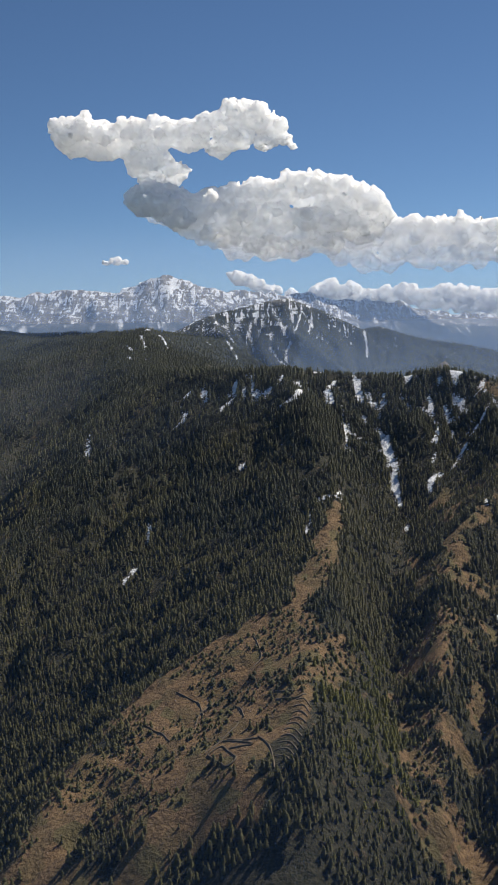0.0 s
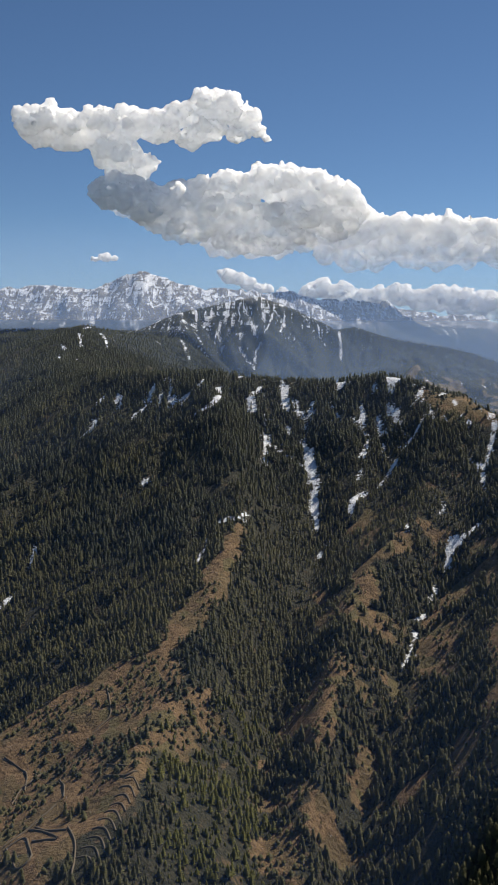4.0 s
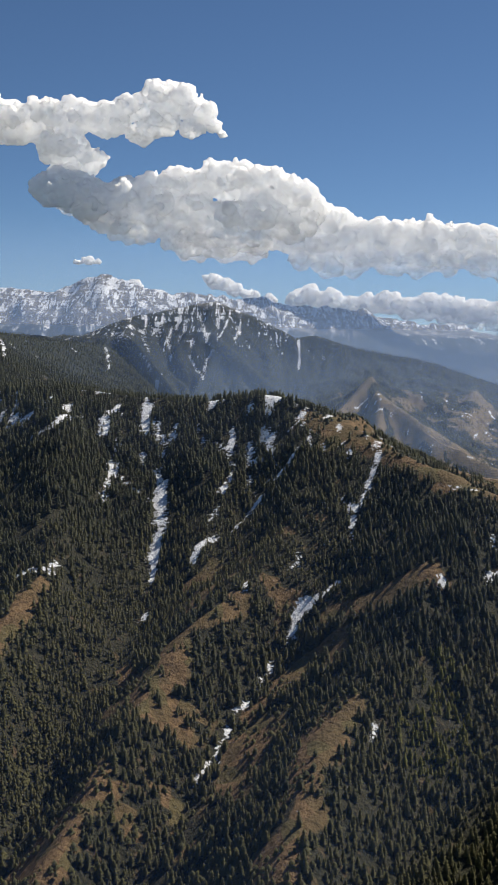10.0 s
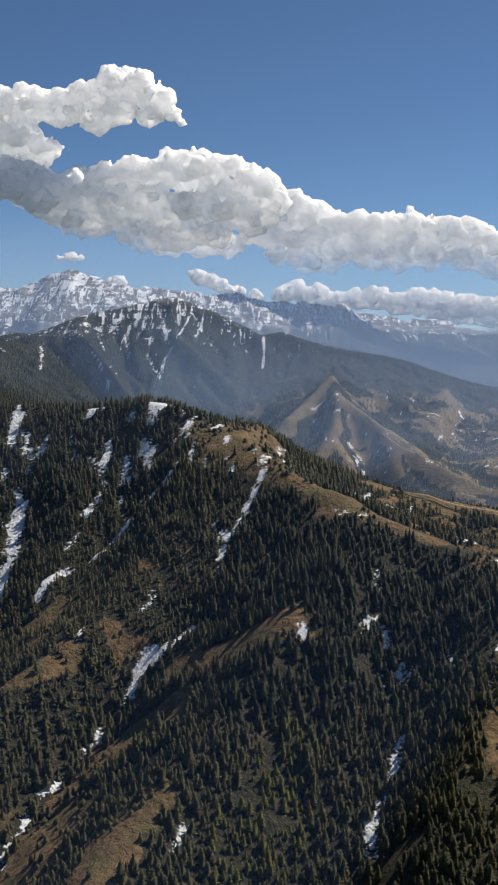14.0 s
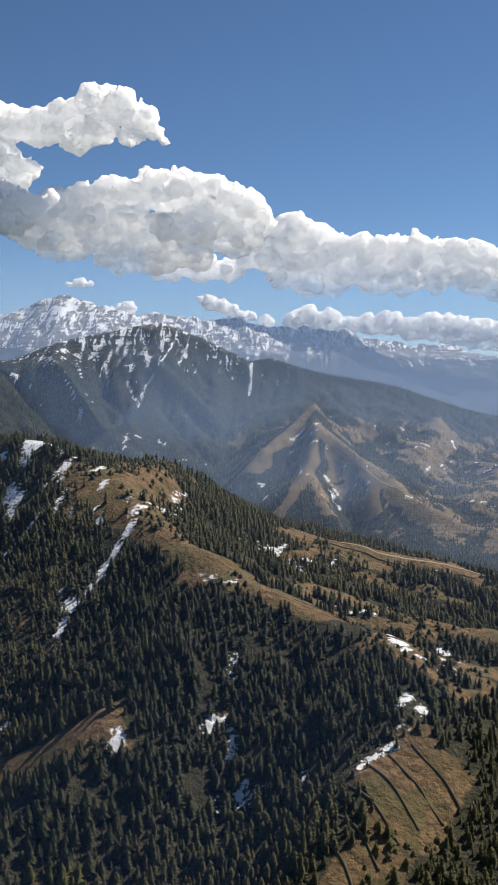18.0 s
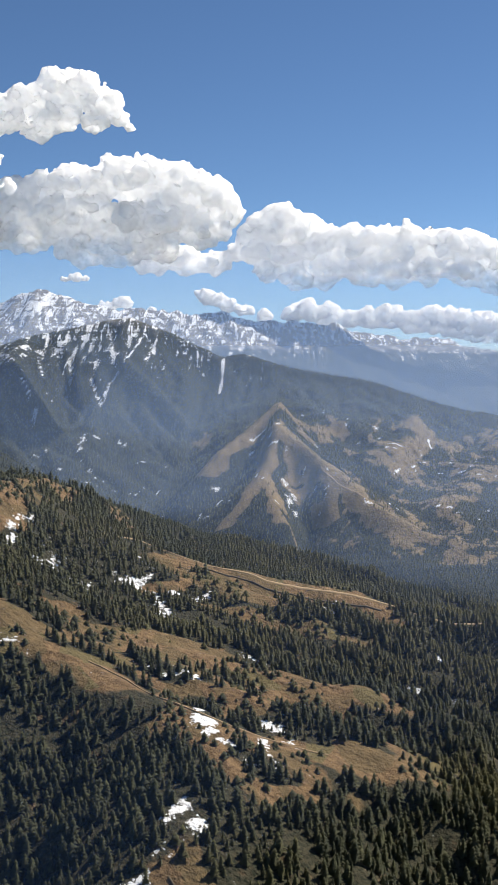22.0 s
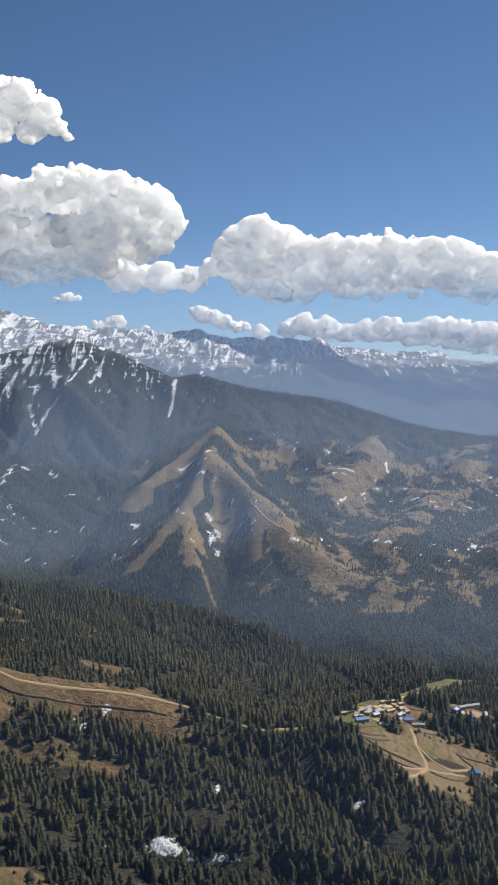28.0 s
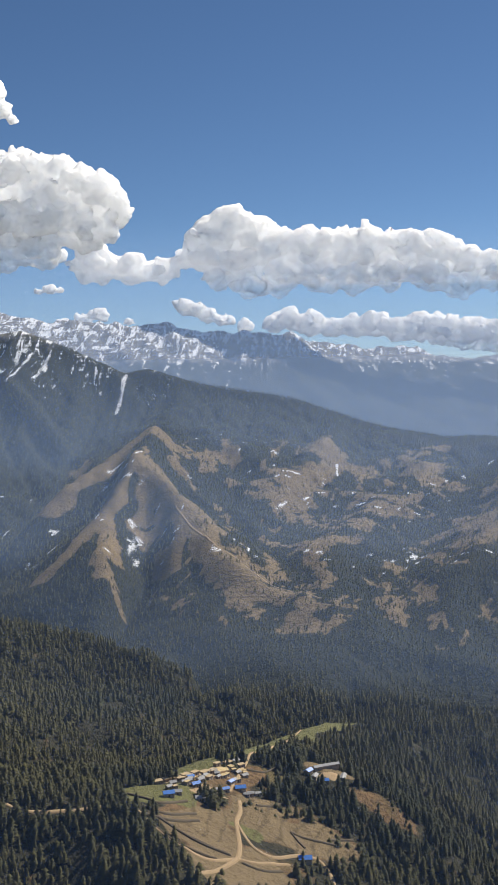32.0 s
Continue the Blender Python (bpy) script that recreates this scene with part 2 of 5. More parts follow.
def tri_object(name, verts, tris, mat, smooth=False):
    """One mesh from arrays of corners and triangles."""
    me = bpy.data.meshes.new(name)
    me.vertices.add(len(verts))
    me.vertices.foreach_set("co", np.ascontiguousarray(verts, dtype=np.float32).ravel())
    me.loops.add(len(tris) * 3)
    me.loops.foreach_set("vertex_index", np.ascontiguousarray(tris, dtype=np.int32).ravel())
    me.polygons.add(len(tris))
    me.polygons.foreach_set("loop_start", np.arange(0, len(tris) * 3, 3, dtype=np.int32))
    me.polygons.foreach_set("use_smooth", np.full(len(tris), smooth))
    me.materials.append(mat)
    me.update(calc_edges=True)
    return new(name, me)


def part(name, bm, mat, parent, label=""):
    me = bpy.data.meshes.new(name)
    bm.to_mesh(me)
    bm.free()
    me.materials.append(mat)
    ob = new(name, me)
    ob.parent = parent
    return tagged(ob, label)


RNG = np.random.default_rng(7)
LATTICE = np.random.default_rng(11).random((8, 256, 256))


def value_noise(x, y, layer=0):
    xi, yi = np.floor(x).astype(int), np.floor(y).astype(int)
    fx, fy = x - xi, y - yi
    fx, fy = fx * fx * (3 - 2 * fx), fy * fy * (3 - 2 * fy)
    g = LATTICE[layer % 8]
    a, b = g[xi & 255, yi & 255], g[(xi + 1) & 255, yi & 255]
    c, d = g[xi & 255, (yi + 1) & 255], g[(xi + 1) & 255, (yi + 1) & 255]
    return (a * (1 - fx) + b * fx) * (1 - fy) + (c * (1 - fx) + d * fx) * fy


def fbm(x, y, size, octaves=5, layer=0, gain=0.5):
    """Noise from 0 to 1 with features of that size in metres."""
    total, amp, norm = 0.0, 1.0, 0.0
    for o in range(octaves):
        k = 2.03 ** o / size
        total = total + amp * value_noise(x * k + 17.3 * o + 40, y * k + 9.1 * o + 70, layer + o)
        norm += amp
        amp *= gain
    return total / norm


def ridged(x, y, size, octaves=5, layer=0):
    total, amp, norm = 0.0, 1.0, 0.0
    for o in range(octaves):
        k = 2.1 ** o / size
        total = total + amp * (1 - np.abs(2 * value_noise(x * k + 31.7 * o + 5, y * k + 12.9 * o + 3, layer + o) - 1))
        norm += amp
        amp *= 0.5
    return total / norm


def smooth01(v, lo, hi):
    t = np.clip((v - lo) / (hi - lo), 0, 1)
    return t * t * (3 - 2 * t)


def line_distance(x, y, pts):
    """Distance from each place to a line of places on the plan, and how far along it (0 to 1)."""
    best, along = np.full(x.shape, 1e9), np.zeros(x.shape)
    for i in range(len(pts) - 1):
        (ax, ay), (bx, by) = pts[i][:2], pts[i + 1][:2]
        dx, dy = bx - ax, by - ay
        u = np.clip(((x - ax) * dx + (y - ay) * dy) / (dx * dx + dy * dy + 1e-9), 0, 1)
        d = np.hypot(x - ax - u * dx, y - ay - u * dy)
        near = d < best
        best = np.where(near, d, best)
        along = np.where(near, (i + u) / (len(pts) - 1), along)
    return best, along


# ---- the ground: crests and stream beds of the plan, in metres (x, y, z) ----
CRESTS = {
    "main": [(-520, 1750, 640), (-340, 1500, 622), (-221, 1366, 612), (-103, 1139, 620), (-112, 1040, 597), (-90, 930, 581), (-45, 820, 580), (20, 785, 584),
             (75, 772, 579), (110, 768, 577), (139, 757, 584), (163, 746, 577), (184, 738, 571), (196, 770, 571), (190, 842, 567), (212, 920, 545), (240, 1020, 514), (270, 1073, 503),
             (325, 1088, 490), (351, 1076, 485), (375, 1088, 472), (400, 1100, 455)],
    "left_spur": [(-90, 930, 581), (-111, 774, 540), (-125, 700, 503), (-160, 600, 470), (-210, 500, 430)],
    "field_spur": [(20, 785, 584), (36, 726, 567), (47, 660, 533), (49, 611, 514), (44, 566, 501), (40, 510, 489), (33, 455, 477), (18, 407, 473), (24, 360, 467), (16, 320, 455), (5, 270, 430)],
    "field_spur_flank": [(33, 500, 486), (17, 491, 481), (-20, 472, 466), (-38, 455, 457), (-56, 430, 448), (-64, 402, 444), (-72, 380, 439), (-80, 350, 430), (-90, 310, 415)],
    "field_shelf": [(33, 455, 477), (49, 458, 470)], "field_shelf_low": [(24, 385, 469), (42, 417, 461), (48, 368, 453)], "field_shelf_left": [(10, 383, 464), (-5, 352, 460), (-32, 420, 450)],
    "chute_spur": [(100, 745, 566), (121, 685, 533), (112, 650, 517)],
    "middle_spur": [(163, 746, 577), (162, 690, 551), (152, 640, 528), (137, 607, 516), (119, 580, 506), (101, 540, 491), (84, 456, 471), (78, 425, 459), (74, 390, 445), (70, 350, 425)],
    "bald_spur": [(184, 738, 571), (186, 716, 568), (196, 690, 562), (212, 664, 555), (233, 643, 548), (256, 632, 540), (280, 624, 533), (294, 622, 527), (308, 630, 522), (335, 640, 512), (370, 650, 500)],
    "wood_spur": [(233, 643, 548), (217, 600, 535), (202, 575, 525), (182, 540, 508), (167, 508, 497), (155, 474, 490), (146, 427, 482), (134, 385, 463), (120, 340, 435)],
    "terrace_spur": [(285, 620, 532), (277, 585, 528), (263, 560, 519), (245, 520, 502), (228, 480, 482), (210, 430, 455)],
    "meadow": [(245, 660, 540), (265, 688, 533), (299, 690, 525), (321, 690, 523), (345, 680, 512)],
    "brown_hill": [(225, 800, 548), (262, 814, 535), (276, 808, 533), (300, 815, 528), (327, 819, 523), (350, 820, 514), (368, 818, 512), (385, 815, 511), (395, 835, 506), (404, 879, 500),
                   (422, 944, 487), (442, 973, 483), (460, 985, 480), (480, 990, 468), (505, 1000, 440)],
    "village_spur": [(385, 815, 511), (400, 800, 503), (414, 800, 496), (440, 790, 482), (470, 780, 460)],
    "school_spur": [(422, 915, 492), (440, 893, 493), (462, 880, 485), (490, 870, 465)],
    "wood_ridge": [(225, 900, 535), (249, 930, 521), (283, 940, 513), (316, 960, 500), (337, 965, 493), (359, 993, 492), (383, 1006, 485), (403, 1000, 477), (430, 1000, 462)],
    "field_hollow": [(262, 860, 522), (299, 905, 506), (330, 905, 498)],
    "patch_ridge": [(-103, 1139, 620), (-70, 1230, 613), (-23, 1369, 611), (15, 1290, 585), (50, 1260, 555), (100, 1240, 525)],
    "snow_peak": [(-520, 1750, 640), (-300, 1640, 630), (-128, 1690, 612), (-100, 1780, 632), (-56, 1850, 655), (20, 1905, 674), (76, 1912, 686), (138, 1908, 662), (181, 1902, 641), (204, 1912, 627),
                  (233, 1915, 635), (290, 1915, 618), (347, 1912, 606), (418, 1905, 594), (473, 1890, 574), (539, 1870, 554), (599, 1855, 545), (720, 1850, 540), (950, 1900, 560), (1400, 2000, 600)],
    "snow_peak_front": [(76, 1912, 686), (60, 1840, 640), (100, 1790, 610), (150, 1740, 570), (190, 1700, 535)],
    "snow_peak_left": [(-56, 1850, 655), (-45, 1720, 632), (-7, 1650, 597), (36, 1600, 545), (102, 1550, 505), (159, 1480, 484)],
    "hill": [(297, 1640, 562), (291, 1605, 573), (288, 1575, 578), (270, 1530, 560), (250, 1490, 546), (231, 1451, 532), (212, 1420, 508), (195, 1390, 485)],
    "hill_front": [(288, 1575, 578), (288, 1520, 562), (283, 1469, 558), (284, 1430, 540), (275, 1385, 516), (255, 1327, 492), (238, 1290, 474), (225, 1260, 458)],
    "hill_arm": [(275, 1385, 516), (284, 1345, 504), (287, 1313, 499), (296, 1285, 490), (300, 1269, 486), (292, 1240, 468)],
    "hill_right": [(283, 1469, 558), (310, 1443, 542), (330, 1415, 527), (347, 1399, 517), (360, 1350, 505), (367, 1313, 497), (392, 1280, 488), (412, 1240, 472), (420, 1200, 462)],
    "hill_mid": [(330, 1415, 527), (338, 1360, 503), (334, 1300, 478), (330, 1240, 458)],
    "right_hill": [(473, 1890, 574), (460, 1740, 556), (451, 1700, 553), (426, 1623, 531), (400, 1540, 524), (392, 1490, 512)],
    "right_far": [(599, 1855, 545), (565, 1750, 540), (545, 1650, 518), (515, 1560, 507), (493, 1519, 506), (470, 1450, 496), (450, 1390, 496), (445, 1300, 484), (450, 1205, 472), (440, 1160, 462), (425, 1114, 450)],
    "foot": [(330, 1240, 460), (360, 1200, 466), (397, 1174, 466), (440, 1180, 468), (480, 1180, 464), (540, 1160, 455)],
    "right_last": [(720, 1850, 540), (660, 1680, 535), (620, 1540, 522), (590, 1430, 508), (550, 1330, 490), (520, 1230, 470)],
    "range": [(-900, 2250, 690), (-700, 2280, 700), (-512, 2300, 700), (-450, 2350, 716), (-349, 2400, 723), (-278, 2430, 718), (-179, 2453, 758), (-106, 2500, 737), (-43, 2560, 722), (20, 2600, 722), (92, 2650, 734),
              (200, 2715, 728), (272, 2750, 712), (362, 2800, 715), (431, 2850, 696), (504, 2900, 690), (554, 2950, 674), (600, 2970, 684), (670, 3000, 684), (751, 3050, 652), (848, 3100, 652), (1100, 3200, 690), (1700, 3400, 740)],
    "range_spur_a": [(-179, 2453, 758), (-160, 2330, 700), (-150, 2200, 640), (-140, 2080, 590)],
    "range_spur_b": [(92, 2650, 734), (100, 2500, 670), (140, 2350, 620), (160, 2200, 575)],
    "range_spur_c": [(362, 2800, 715), (370, 2600, 640), (360, 2400, 585), (370, 2200, 545)],
    "range_spur_d": [(670, 3000, 684), (600, 2750, 610), (560, 2500, 560), (540, 2250, 520)],
    "range_spur_e": [(-450, 2350, 716), (-420, 2200, 650), (-400, 2050, 600)],
    "range_spur_f": [(1100, 3200, 690), (950, 2900, 620), (850, 2600, 560)],
}
STREAMS = {
    "behind_main": [(-62, 985, 578), (-20, 960, 562), (40, 950, 546), (100, 960, 530), (140, 1010, 512)],
    "left": [(-20, 740, 552), (-28, 640, 500), (-58, 580, 468), (-88, 515, 436), (-112, 450, 405), (-140, 360, 370), (-160, 250, 340)],
    "left_far": [(-150, 900, 540), (-180, 800, 500), (-230, 680, 455), (-300, 560, 410)],
    "big_chute": [(76, 735, 556), (88, 695, 530), (92, 662, 511), (91, 641, 502), (92, 617, 493), (86, 585, 485), (73, 555, 476), (71, 515, 461), (63, 478, 453), (62, 440, 447), (60, 413, 446), (57, 370, 438), (50, 320, 415), (20, 250, 375)],
    "second_chute": [(132, 735, 560), (138, 695, 538), (125, 668, 523), (110, 640, 509), (100, 605, 496), (86, 585, 485)],
    "third_chute": [(190, 700, 561), (184, 662, 543), (178, 625, 525), (165, 600, 508), (155, 592, 499), (142, 570, 483), (130, 535, 475), (121, 510, 469), (110, 480, 459), (98, 445, 446), (85, 400, 428), (65, 340, 405), (30, 260, 380)],
    "right_chute": [(224, 625, 541), (227, 604, 529), (230, 587, 516), (233, 569, 505), (230, 538, 494), (218, 505, 480), (200, 465, 462), (180, 420, 445), (160, 370, 425), (120, 300, 395)],
    "terrace_right": [(300, 605, 522), (300, 570, 510), (290, 520, 490), (270, 460, 465)],
    "meadow_stream": [(205, 775, 560), (222, 745, 543), (245, 738, 532), (269, 752, 526), (296, 748, 515), (318, 732, 511), (339, 717, 508), (365, 706, 500), (400, 700, 488), (440, 690, 470)],
    "hollow": [(250, 866, 519), (285, 868, 506), (320, 866, 497), (350, 880, 491), (375, 900, 490), (395, 935, 477), (410, 975, 462), (440, 1030, 440), (470, 1080, 425)],
    "wood_hollow": [(258, 978, 512), (290, 992, 490), (328, 1020, 472), (366, 1045, 456), (410, 1064, 440)],
    "valley": [(-260, 1560, 560), (-120, 1480, 520), (0, 1420, 495), (80, 1370, 475), (150, 1320, 460), (220, 1250, 450), (290, 1170, 446), (345, 1120, 442), (400, 1078, 436), (460, 1050, 425), (540, 1035, 410), (700, 1030, 380), (1000, 1000, 330)],
    "hill_left": [(190, 1860, 590), (180, 1740, 540), (185, 1620, 508), (180, 1540, 490), (165, 1440, 470), (165, 1360, 455)], "hill_hollow": [(268, 1500, 545), (254, 1440, 515), (236, 1380, 488), (210, 1320, 462)],
    "hill_gully": [(302, 1420, 520), (307, 1390, 496), (313, 1330, 470), (312, 1270, 452), (300, 1200, 447)],
    "hill_side": [(330, 1640, 548), (350, 1560, 528), (355, 1480, 512), (370, 1420, 498), (395, 1390, 488), (420, 1330, 478), (425, 1270, 474)],
    "right_gully": [(500, 1740, 530), (470, 1620, 512), (440, 1500, 496), (425, 1400, 485)],
    "right_gully_far": [(620, 1740, 525), (570, 1560, 497), (530, 1440, 482), (495, 1300, 470), (500, 1200, 460), (500, 1100, 435)],
    "peak_gully": [(60, 1880, 655), (72, 1800, 602), (70, 1745, 574), (78, 1680, 545), (104, 1600, 512), (135, 1520, 492), (150, 1440, 474)],
    "peak_gully_left": [(-30, 1825, 632), (-5, 1750, 592), (15, 1690, 560), (45, 1640, 530)],
    "peak_gully_right": [(160, 1880, 628), (165, 1800, 585), (172, 1720, 545)],
    "behind_peak": [(-500, 2000, 560), (-200, 2020, 560), (60, 2060, 555), (200, 2080, 535), (330, 2090, 520), (480, 2080, 500), (700, 2100, 480), (1100, 2200, 470)],
    "south": [(-500, -300, 200), (0, 0, 250), (250, 200, 330), (430, 420, 390), (560, 560, 400), (800, 750, 340), (1400, 900, 300)],
    "south_right": [(420, 600, 460), (500, 680, 435), (560, 800, 420), (580, 950, 405)],
    "beyond": [(-1500, 3600, 520), (0, 3700, 520), (1500, 4100, 520), (2600, 4200, 480)],
    "west": [(-1550, -400, 300), (-1550, 1000, 480), (-1550, 2500, 600)],
    "east": [(2550, -400, 250), (2550, 1500, 400), (2550, 3000, 600)],
}


def sampled(lines, every):
    for pts in lines.values():
        for a, b in zip(pts, pts[1:]):
            a, b = np.array(a, float), np.array(b, float)
            n = max(1, int(np.hypot(*(b - a)[:2]) / every))
            for i in range(n + 1):
                yield a + (b - a) * i / n


def stretched(x0, x1, y0, y1, h, start=None):
    """Heights on a grid: a skin stretched over the crests and pulled down to the streams."""
    nx, ny = int(round((x1 - x0) / h)) + 1, int(round((y1 - y0) / h)) + 1
    total, count = np.zeros((nx, ny)), np.zeros((nx, ny))
    for lines in (CRESTS, STREAMS):
        for p in sampled(lines, h * 0.5):
            i, j = int(round((p[0] - x0) / h)), int(round((p[1] - y0) / h))
            if 0 <= i < nx and 0 <= j < ny:
                total[i, j] += p[2]
                count[i, j] += 1
    known = count > 0
    want = np.where(known, total / np.maximum(count, 1), 0)
    edge = None
    if start is None:
        z = np.full((nx, ny), want[known].mean())
        for pool in (32, 16, 8, 4, 2):       # a rough fill, coarse to fine
            for _ in range(30):
                z = np.where(known, want, z)
                q = np.pad(z, pool, mode="edge")
                z = (q[:-2 * pool, pool:-pool] + q[2 * pool:, pool:-pool] + q[pool:-pool, :-2 * pool] + q[pool:-pool, 2 * pool:]) / 4
    else:
        z = start.copy()
        edge = start.copy()
    odd = (np.add.outer(np.arange(nx), np.arange(ny)) % 2).astype(bool)
    for it in range(260):
        for colour in (odd, ~odd):
            q = np.pad(z, 1, mode="edge")
            mean = (q[:-2, 1:-1] + q[2:, 1:-1] + q[1:-1, :-2] + q[1:-1, 2:]) / 4
            z = np.where(colour & ~known, z + 1.75 * (mean - z), z)
            z = np.where(known, want, z)
        if edge is not None:
            z[0], z[-1], z[:, 0], z[:, -1] = edge[0], edge[-1], edge[:, 0], edge[:, -1]
    q = np.pad(z, 1, mode="edge")
    soft = (q[:-2, 1:-1] + q[2:, 1:-1] + q[1:-1, :-2] + q[1:-1, 2:]) / 4
    return 0.55 * z + 0.45 * soft


def bilinear(grid, x0, y0, h, x, y):
    u = np.clip((x - x0) / h, 0, grid.shape[0] - 1.001)
    v = np.clip((y - y0) / h, 0, grid.shape[1] - 1.001)
    i, j = u.astype(int), v.astype(int)
    u, v = u - i, v - j
    return (grid[i, j] * (1 - u) + grid[i + 1, j] * u) * (1 - v) + (grid[i, j + 1] * (1 - u) + grid[i + 1, j + 1] * u) * v


FAR_BOX = (-1600.0, -500.0, 20.0)
NEAR_BOX = (-300.0, 260.0, 5.0)
FAR_GRID = stretched(-1600, 2600, -500, 4400, 20.0)
_gx, _gy = np.meshgrid(np.arange(-300, 705, 5.0), np.arange(260, 2005, 5.0), indexing="ij")
NEAR_GRID = stretched(-300, 700, 260, 2000, 5.0, bilinear(FAR_GRID, *FAR_BOX, _gx, _gy))


def far_from_lines():
    """How far each place of a coarse grid lies from the next crest or stream, so that small relief leaves those in place."""
    x, y = np.meshgrid(np.arange(-300, 701, 10.0), np.arange(260, 2001, 10.0), indexing="ij")
    pts = np.array([p[:2] for lines in (CRESTS, STREAMS) for p in sampled(lines, 15)])
    best = np.full(x.shape, 1e9)
    for i in range(0, len(pts), 60):
        q = pts[i:i + 60]
        best = np.minimum(best, np.hypot(x[..., None] - q[:, 0], y[..., None] - q[:, 1]).min(-1))
    return best


LINE_GAP = far_from_lines()


def base_height(x, y):
    """The stretched skin with ribs and knolls, before water has cut it."""
    inside = (x > -300) & (x < 700) & (y > 260) & (y < 2000)
    z = np.where(inside, bilinear(NEAR_GRID, *NEAR_BOX, x, y), bilinear(FAR_GRID, *FAR_BOX, x, y))
    gap = np.where(inside, bilinear(LINE_GAP, -300.0, 260.0, 10.0, x, y), 40.0)
    free = 0.12 + 0.88 * smooth01(gap, 3, 26)
    far = smooth01(y, 1150, 1900)
    wx = x + 14 * (fbm(x, y, 60, 3, 2) - 0.5)
    wy = y + 14 * (fbm(x, y, 60, 3, 5) - 0.5)
    calm = 1 - 0.85 * smooth01(60 - np.hypot(x - 415, (y - 860) * 0.8), 0, 30)
    z = z + (1 - far) * calm * free * (13 * (ridged(wx, wy, 62, 4, 1) - 0.62) + 4 * (fbm(x, y, 18, 3, 6) - 0.5))
    z = z + far * free * (20 * (ridged(wx, wy, 150, 5, 4) - 0.62) + 8 * (fbm(x, y, 40, 3, 6) - 0.5))
    across = smooth01(y, 1150, 1230) * (1 - smooth01(y, 1760, 1850))
    z = z + across * free * 15 * (ridged(wx * 1.15 + 0.25 * wy, 0.55 * wy, 46, 4, 2) - 0.62)
    return z + smooth01(y, 2150, 2400) * 24 * (ridged(x + 0.4 * y, 0.55 * y, 75, 4, 2) - 0.6)


def water_cut(z, h, held, rounds, power, most):
    """Runs water down the slopes: cuts gullies, leaves ribs, and tells how much water passes each place."""
    nx, ny = z.shape
    start, flat = z.copy(), z.ravel().copy()
    steps = [(-1, -1), (-1, 0), (-1, 1), (0, -1), (0, 1), (1, -1), (1, 0), (1, 1)]
    keep = held.ravel().tolist()
    for _ in range(rounds):
        g = flat.reshape(nx, ny)
        q = np.pad(g, 1, mode="constant", constant_values=1e9)
        drops = np.stack([(g - q[1 + i:1 + i + nx, 1 + j:1 + j + ny]) / math.hypot(i, j) for i, j in steps])
        best = drops.argmax(0)
        way = np.array([i * ny + j for i, j in steps])
        to = np.arange(nx * ny) + np.where(drops.max(0) > 0, way[best], 0).ravel()
        order = np.argsort(flat).tolist()
        to, water, level = to.tolist(), [1.0] * (nx * ny), flat.tolist()
        for i in reversed(order):
            if to[i] != i:
                water[to[i]] += water[i]
        for i in order:
            if not keep[i] and to[i] != i:
                f = power * water[i] ** 0.5
                level[i] = (level[i] + f * level[to[i]]) / (1 + f)
        flat = np.array(level)
    cut = flat.reshape(nx, ny)
    q = np.pad(cut, 1, mode="edge")
    cut = 0.7 * cut + 0.3 * (q[:-2, 1:-1] + q[2:, 1:-1] + q[1:-1, :-2] + q[1:-1, 2:]) / 4
    return np.maximum(cut, start - most), np.log(np.array(water).reshape(nx, ny))


_near_gap = bilinear(LINE_GAP, -300.0, 260.0, 10.0, _gx, _gy)
_z = base_height(_gx, _gy)
_cut, NEAR_WATER = water_cut(_z, 5.0, _near_gap < 4, 12, 0.04, 16.0 + 14.0 * smooth01(_gy, 1600, 1750))
_deep = smooth01(_near_gap, 2, 22) * (0.6 + 0.4 * smooth01(_gy, 1100, 1500)) * (1 - 0.9 * smooth01(60 - np.hypot(_gx - 415, (_gy - 860) * 0.8), 0, 30))
NEAR_LAND = _z + (_cut - _z) * _deep
_fx, _fy = np.meshgrid(np.arange(-1600, 2605, 20.0), np.arange(-500, 4405, 20.0), indexing="ij")
_z = base_height(_fx, _fy)
_crest = np.zeros(_z.shape, bool)
for _p in sampled(CRESTS, 10):
    _crest[int(round((_p[0] + 1600) / 20)), int(round((_p[1] + 500) / 20))] = True
FAR_LAND, FAR_WATER = water_cut(_z, 20.0, _crest, 9, 0.04, 60.0)


def height(x, y):
    """The ground's height at places of the plan."""
    x, y = np.asarray(x, float), np.asarray(y, float)
    rim = np.minimum.reduce([x + 300, 700 - x, y - 260, 2000 - y])
    w = smooth01(rim, 5, 70)
    z = w * bilinear(NEAR_LAND, *NEAR_BOX, x, y) + (1 - w) * bilinear(FAR_LAND, *FAR_BOX, x, y)
    return z + 1.5 * (fbm(x, y, 10, 3, 3) - 0.5) + smooth01(y, 1900, 2200) * (7 * (fbm(x, y, 22, 4, 1) - 0.5) + 20 * (ridged(x, 0.6 * y, 48, 4, 5) - 0.55))


def water_at(x, y):
    """How deep in a gully a place lies, from 0 to about 1."""
    w = smooth01(np.minimum.reduce([x + 300, 700 - x, y - 260, 2000 - y]), 5, 40)
    return w * bilinear(NEAR_WATER, *NEAR_BOX, x, y) / 7 + (1 - w) * bilinear(FAR_WATER, *FAR_BOX, x, y) / 5.5


